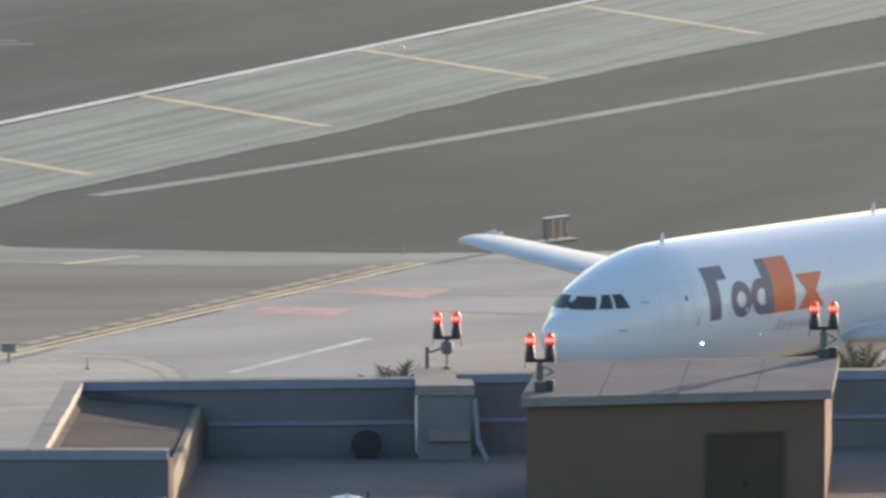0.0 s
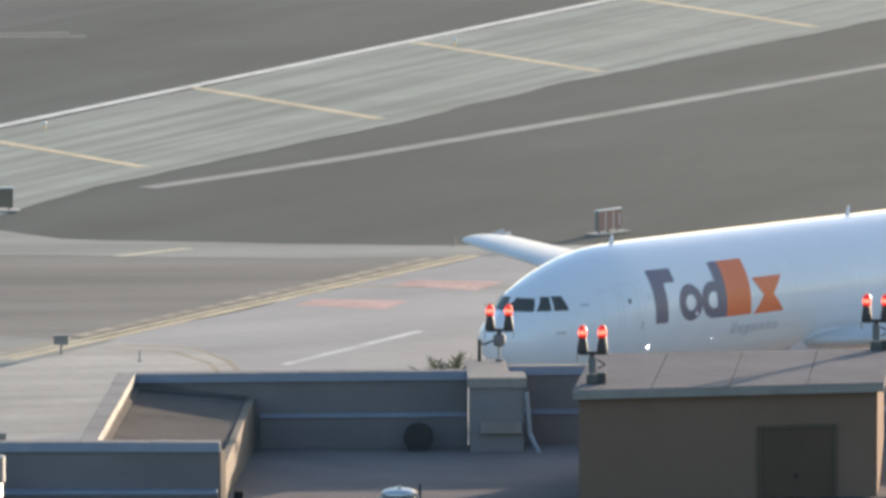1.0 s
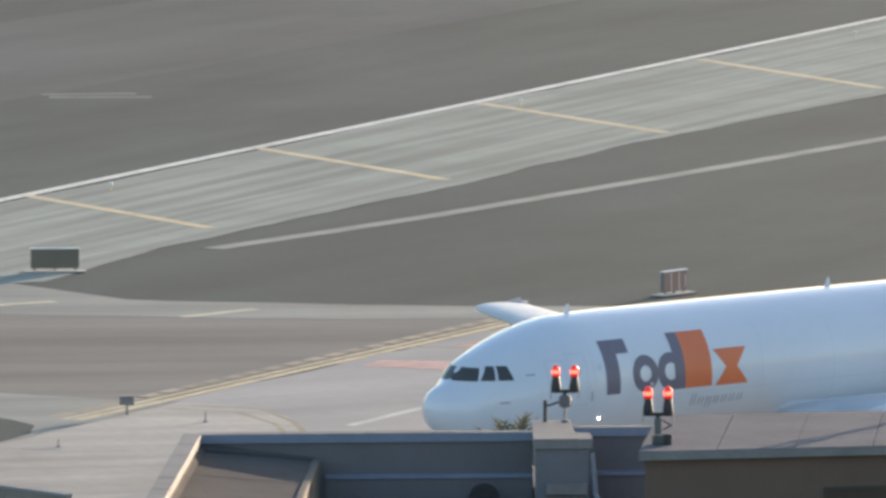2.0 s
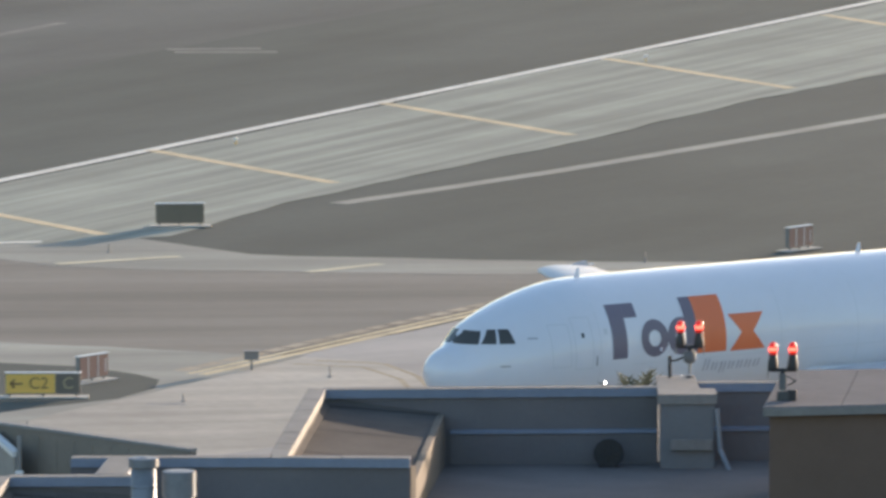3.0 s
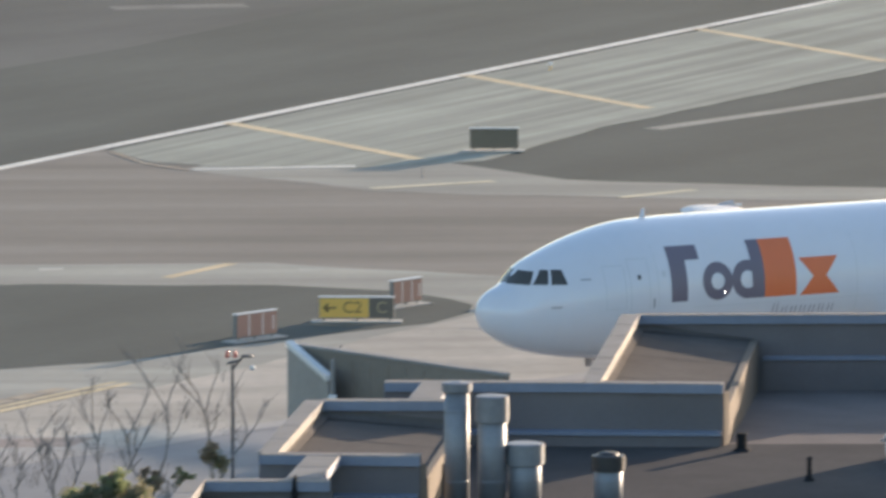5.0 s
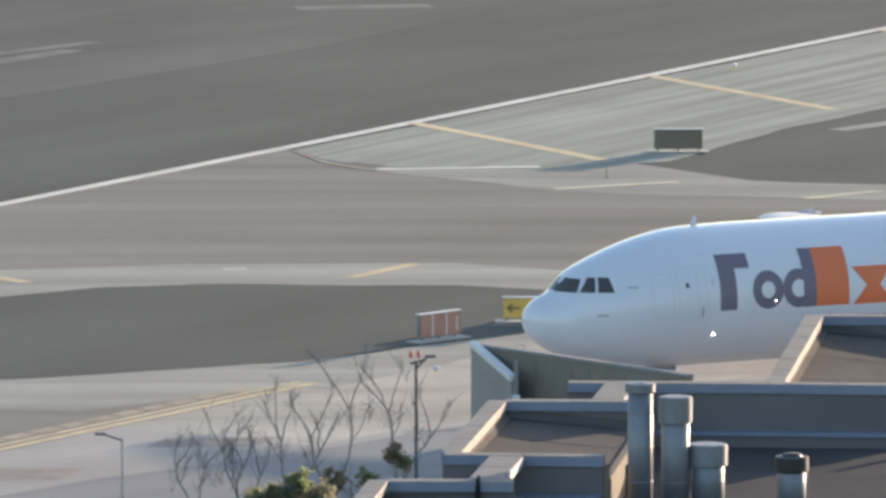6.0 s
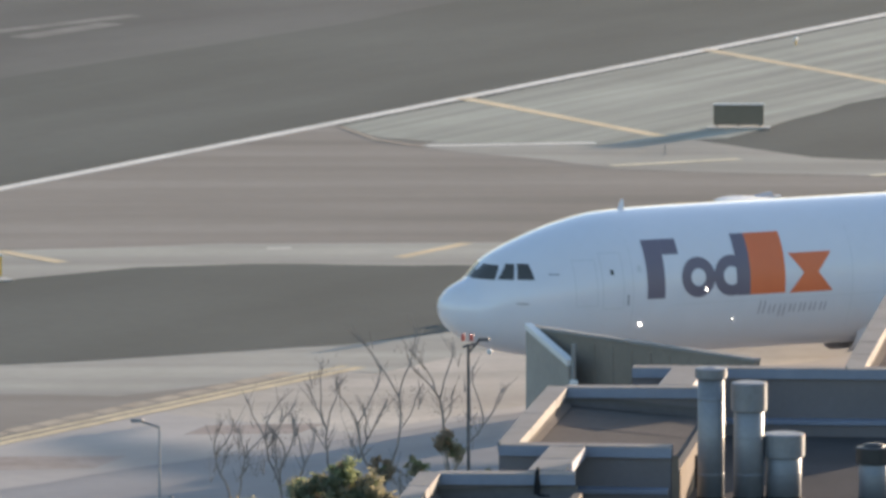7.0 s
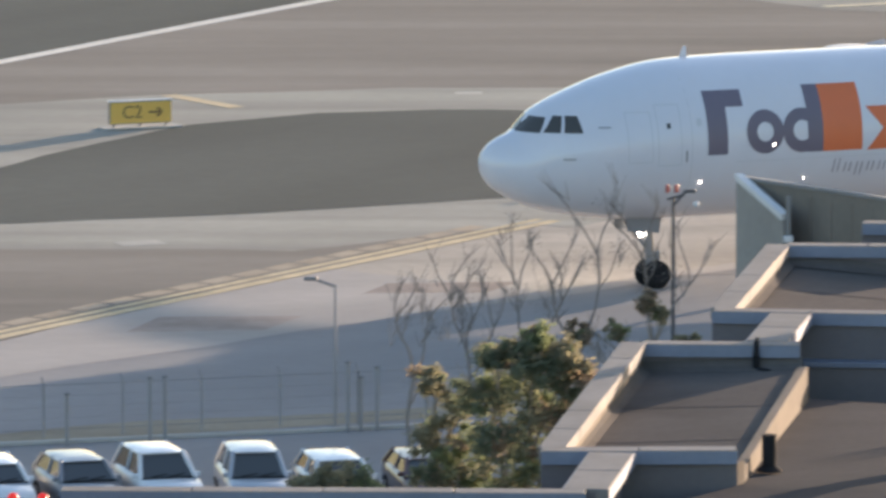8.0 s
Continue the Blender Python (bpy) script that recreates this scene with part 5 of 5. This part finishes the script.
def limb(bm, p, d, length, r, depth, rng, tips, spread=0.5, bend=0.16):
    """A crooked branch that forks; every limb's end is kept in tips."""
    p, d = Vector(p), Vector(d).normalized()
    n = 6
    for k in range(n):
        q = p + d * (length / n)
        tube(p, q, r * (1 - 0.07 * k), r * (1 - 0.07 * (k + 1)), 6, bm)
        p = q
        d = (d + Vector((rng.uniform(-bend, bend), rng.uniform(-bend, bend), rng.uniform(-0.02, 0.14)))).normalized()
        if depth and k == 3 and rng.random() < 0.6:
            e = (d + Vector((rng.choice((-1, 1)) * rng.uniform(0.5, 0.9), rng.uniform(-0.5, 0.5), 0.15))).normalized()
            limb(bm, p, e, length * rng.uniform(0.4, 0.6), r * 0.45, 0, rng, tips, spread, bend)
    tips.append((p, d))
    if depth:
        for k in range(2 + (rng.random() < 0.35)):
            side = spread * (1 if k % 2 else -1)
            e = (d + Vector((side * rng.uniform(0.6, 1.2), rng.uniform(-spread, spread), rng.uniform(0.0, 0.3)))).normalized()
            limb(bm, p, e, length * rng.uniform(0.6, 0.9), r * 0.62, depth - 1, rng, tips, spread, bend)


def bare_tree(x, y, h, seed, lean=(0, 0), trunks=1):
    rng = random.Random(seed)
    ob = thing("bare_tree", "leafless grey tree with crooked limbs beside the fence", "tree", pose(x, y, 0), "bare trees")
    bm, tips = bmesh.new(), []
    for k in range(trunks):
        d = (lean[0] + 0.3 * (k - (trunks - 1) / 2), lean[1], 1)
        limb(bm, (0.12 * k, 0, 0), d, h * 0.42, 0.075, 2, rng, tips, 0.46, 0.31)
    for p, d in tips:
        for _ in range(7):
            q = p - d * rng.uniform(0, 1.0)
            e = (d + Vector((rng.uniform(-0.8, 0.8), rng.uniform(-0.8, 0.8), rng.uniform(0.0, 0.5)))).normalized()
            tube(q, q + e * rng.uniform(0.3, 0.9), 0.013, 0.006, 4, bm)
    part("crown", bm, M_HAZYTWIG, ob)
    bm = bmesh.new()
    for p, d in rng.sample(tips, min(len(tips), 5)):
        leaf_cloud(bm, p - d * rng.uniform(0, 0.5), (0.42, 0.4, 0.36), 70, 0.035, rng)
    part("dry_leaves", bm, M_HAZYTWIG, ob, "withered grey-brown leaves")


def leafy_tree(x, y, blobs, seed, label, name="leafy_tree", trunk=0.09, size=0.085, density=130, clumps=26):
    """blobs: centre, radius and tone (0 green, 1 olive, 2 rust, 3 light green) of each bough's foliage."""
    rng = random.Random(seed)
    ob = thing(name, label, "tree" if name != "low_bush" else "bush", pose(x, y, 0))
    bm, tips = bmesh.new(), []
    for b in blobs:
        mid = Vector((b[0] * 0.4 + rng.uniform(-0.2, 0.2), b[1] * 0.4, b[2] * 0.55))
        tube((b[0] * 0.1, 0, 0), mid, trunk, trunk * 0.6, 8, bm)
        tube(mid, b[:3], trunk * 0.6, trunk * 0.25, 7, bm)
        for _ in range(7):
            e = Vector(b[:3]) + Vector((rng.uniform(-1, 1), rng.uniform(-1, 1), rng.uniform(-0.4, 1))) * b[3] * 0.95
            tube(mid.lerp(Vector(b[:3]), rng.uniform(0.5, 1)), e, trunk * 0.22, trunk * 0.06, 5, bm)
    part("trunk", bm, M_BARKPALE, ob)
    crowns = [(m, bmesh.new()) for m in (M_LEAF, M_LEAFDRY, M_LEAFRUST, M_LEAFLIGHT)]
    for bx, by, bz, r, tone in blobs:
        for _ in range(clumps):
            d = Vector((rng.gauss(0, 1), rng.gauss(0, 1), rng.gauss(0, 1))).normalized() * r * rng.uniform(0.15, 1.1)
            k = tone if rng.random() < 0.66 else rng.choice((0, 1, 1, 2, 3))
            rr = r * rng.uniform(0.18, 0.42)
            leaf_cloud(crowns[k][1], (bx + d.x, by + d.y, bz + d.z * 0.9), (rr, rr, rr * rng.uniform(0.5, 1.2)), int(density * rng.uniform(0.4, 1.3)), size, rng)
    for m, bm in crowns:
        if len(bm.faces):
            part("crown", bm, m, ob)
        else:
            bm.free()
    return ob


def palm(x, y, z, seed, label):
    rng = random.Random(seed)
    ob = thing("palm_tree", label, "tree", pose(x, y, 0), "palms behind the roof")
    part("trunk", tube((0, 0, 0), (0.1, 0, z), 0.24, 0.16, 12), M_BARK, ob)
    for k in range(16):
        a, tilt = 2 * math.pi * k / 16 + rng.uniform(-0.15, 0.15), rng.uniform(0.75, 1.4)
        bm, prev = bmesh.new(), None
        d = Vector((math.cos(a) * math.cos(tilt), math.sin(a) * math.cos(tilt), math.sin(tilt)))
        p = Vector((0.1, 0, z))
        for i in range(9):
            q = p + d * 0.17
            d = (d + Vector((0, 0, -0.05))).normalized()
            side = d.cross(Vector((0, 0, 1))).normalized()
            if i > 1:
                for sgn in (-1, 1):
                    tipp = q + side * sgn * 0.34 * math.sin(math.pi * (i + 1) / 11) + d * 0.22 + Vector((0, 0, -0.05))
                    bm.faces.new([bm.verts.new(c) for c in (p, q, tipp)])
            tube(p, q, 0.018, 0.014, 5, bm)
            p = q
        part("frond", bm, M_PALM, ob)


def plants():
    leafy_tree(-15.0, 287.0, [(-0.7, 0.3, 5.4, 1.15, 0), (0.5, -0.2, 5.9, 0.95, 0), (0.7, 0.2, 6.7, 0.55, 3), (-0.5, 0, 6.3, 0.5, 0), (1.5, 0.1, 6.2, 0.6, 1), (2.1, 0.2, 5.3, 0.75, 2), (1.2, 0, 4.6, 1.1, 0), (-0.2, -0.3, 3.9, 1.2, 0), (1.6, -0.3, 3.4, 1.1, 2), (0.2, 0.2, 2.4, 1.2, 0), (2.3, 0, 2.5, 0.8, 1)],
               3, "green broadleaf tree with light tips and rust-brown boughs")
    leafy_tree(-17.1, 288.5, [(-0.3, 0, 5.4, 0.55, 1), (0.2, 0.2, 4.6, 0.65, 1), (-0.3, 0, 3.7, 0.7, 1), (0.5, -0.2, 3.4, 0.7, 3), (0.0, 0, 2.6, 0.8, 0), (0.9, 0, 2.6, 0.6, 3)],
               4, "thin olive-yellow tree with pale limbs", density=80, clumps=22)
    leafy_tree(-11.9, 305.0, [(0, 0, 5.3, 0.5, 2), (0.4, 0, 4.9, 0.4, 1), (-0.9, 0, 4.4, 0.4, 1), (-2.0, 0, 4.3, 0.45, 2), (1.1, 0, 4.1, 0.4, 1), (0.2, 0, 3.6, 0.6, 1)], 5, "small yellowing tree beside the pole", trunk=0.05, density=55, clumps=14)
    leafy_tree(-20.3, 292.0, [(0, 0, 1.9, 0.7, 1), (-0.8, 0, 1.6, 0.6, 1), (0.7, 0, 1.6, 0.6, 3), (0, 0, 0.8, 0.9, 1)], 7, "low yellow-green bush in front of the parked cars", "low_bush", trunk=0.04, density=110, clumps=18)
    bare_tree(-13.2, 306.0, 9.0, 31, (0.0, 0))
    bare_tree(-12.4, 307.0, 9.2, 14, (0.02, 0))
    bare_tree(-14.8, 306.5, 7.8, 12, (-0.05, 0))
    bare_tree(-19.2, 306.0, 6.6, 33, (-0.08, 0))
    bare_tree(-18.2, 308.0, 6.2, 15, (0.05, 0))
    palm(12.1, 266.4, 14.1, 21, "palm tree whose frond tips show over the parapet")
    palm(26.3, 266.4, 14.55, 22, "palm tree with yellowing fronds behind the roof")


plants()
obstruction_light(-19.02, 197.0, 15.62, conduit=False)
setting("wall_lamp_pier", "low rendered pier that carries a lamp", box(-19.4, 196.6, 0, -18.65, 197.4, 15.62), M_PIER, "pier")

# ---------------------------------------------------------------- movement
def motions():
    rows = [(0.00, 22.74, 361.80, 47.65), (0.50, 20.27, 360.28, 45.58), (1.00, 17.76, 358.86, 43.40), (1.75, 13.94, 356.91, 40.14), (2.50, 10.06, 355.07, 37.13), (3.00, 7.44, 353.89, 35.35), (3.50, 4.81, 352.72, 33.79), (4.00, 2.16, 351.55, 32.47), (4.50, -0.50, 350.38, 31.39), (5.00, -3.17, 349.20, 30.51), (5.75, -7.19, 347.44, 29.49), (6.50, -11.21, 345.70, 28.65), (7.00, -13.89, 344.57, 28.04), (7.50, -16.60, 343.50, 27.2), (8.00, -19.38, 342.45, 26.15)]
    walk(JET, [(t, pose(x, y, 0, 0, 0, a)) for t, x, y, a in rows])
    # the nose wheels roll on the ground at the jet's speed
    turn, a0 = [(0.0, 0.0)], 0.0
    for (t0, x0, y0, _), (t1, x1, y1, _) in zip(rows, rows[1:]):
        n, gone = math.ceil((t1 - t0) / 0.1), math.degrees(math.hypot(x1 - x0, y1 - y0) / 0.5)
        turn += [(t0 + (t1 - t0) * k / n, a0 + gone * k / n) for k in range(1, n + 1)]
        a0 += gone
    for wheel, y in NOSE_WHEELS:
        walk(wheel, [(t, pose(6.77, y, 0.5, 90) @ pose(0, 0, 0, 0, 0, a)) for t, a in turn])


motions()
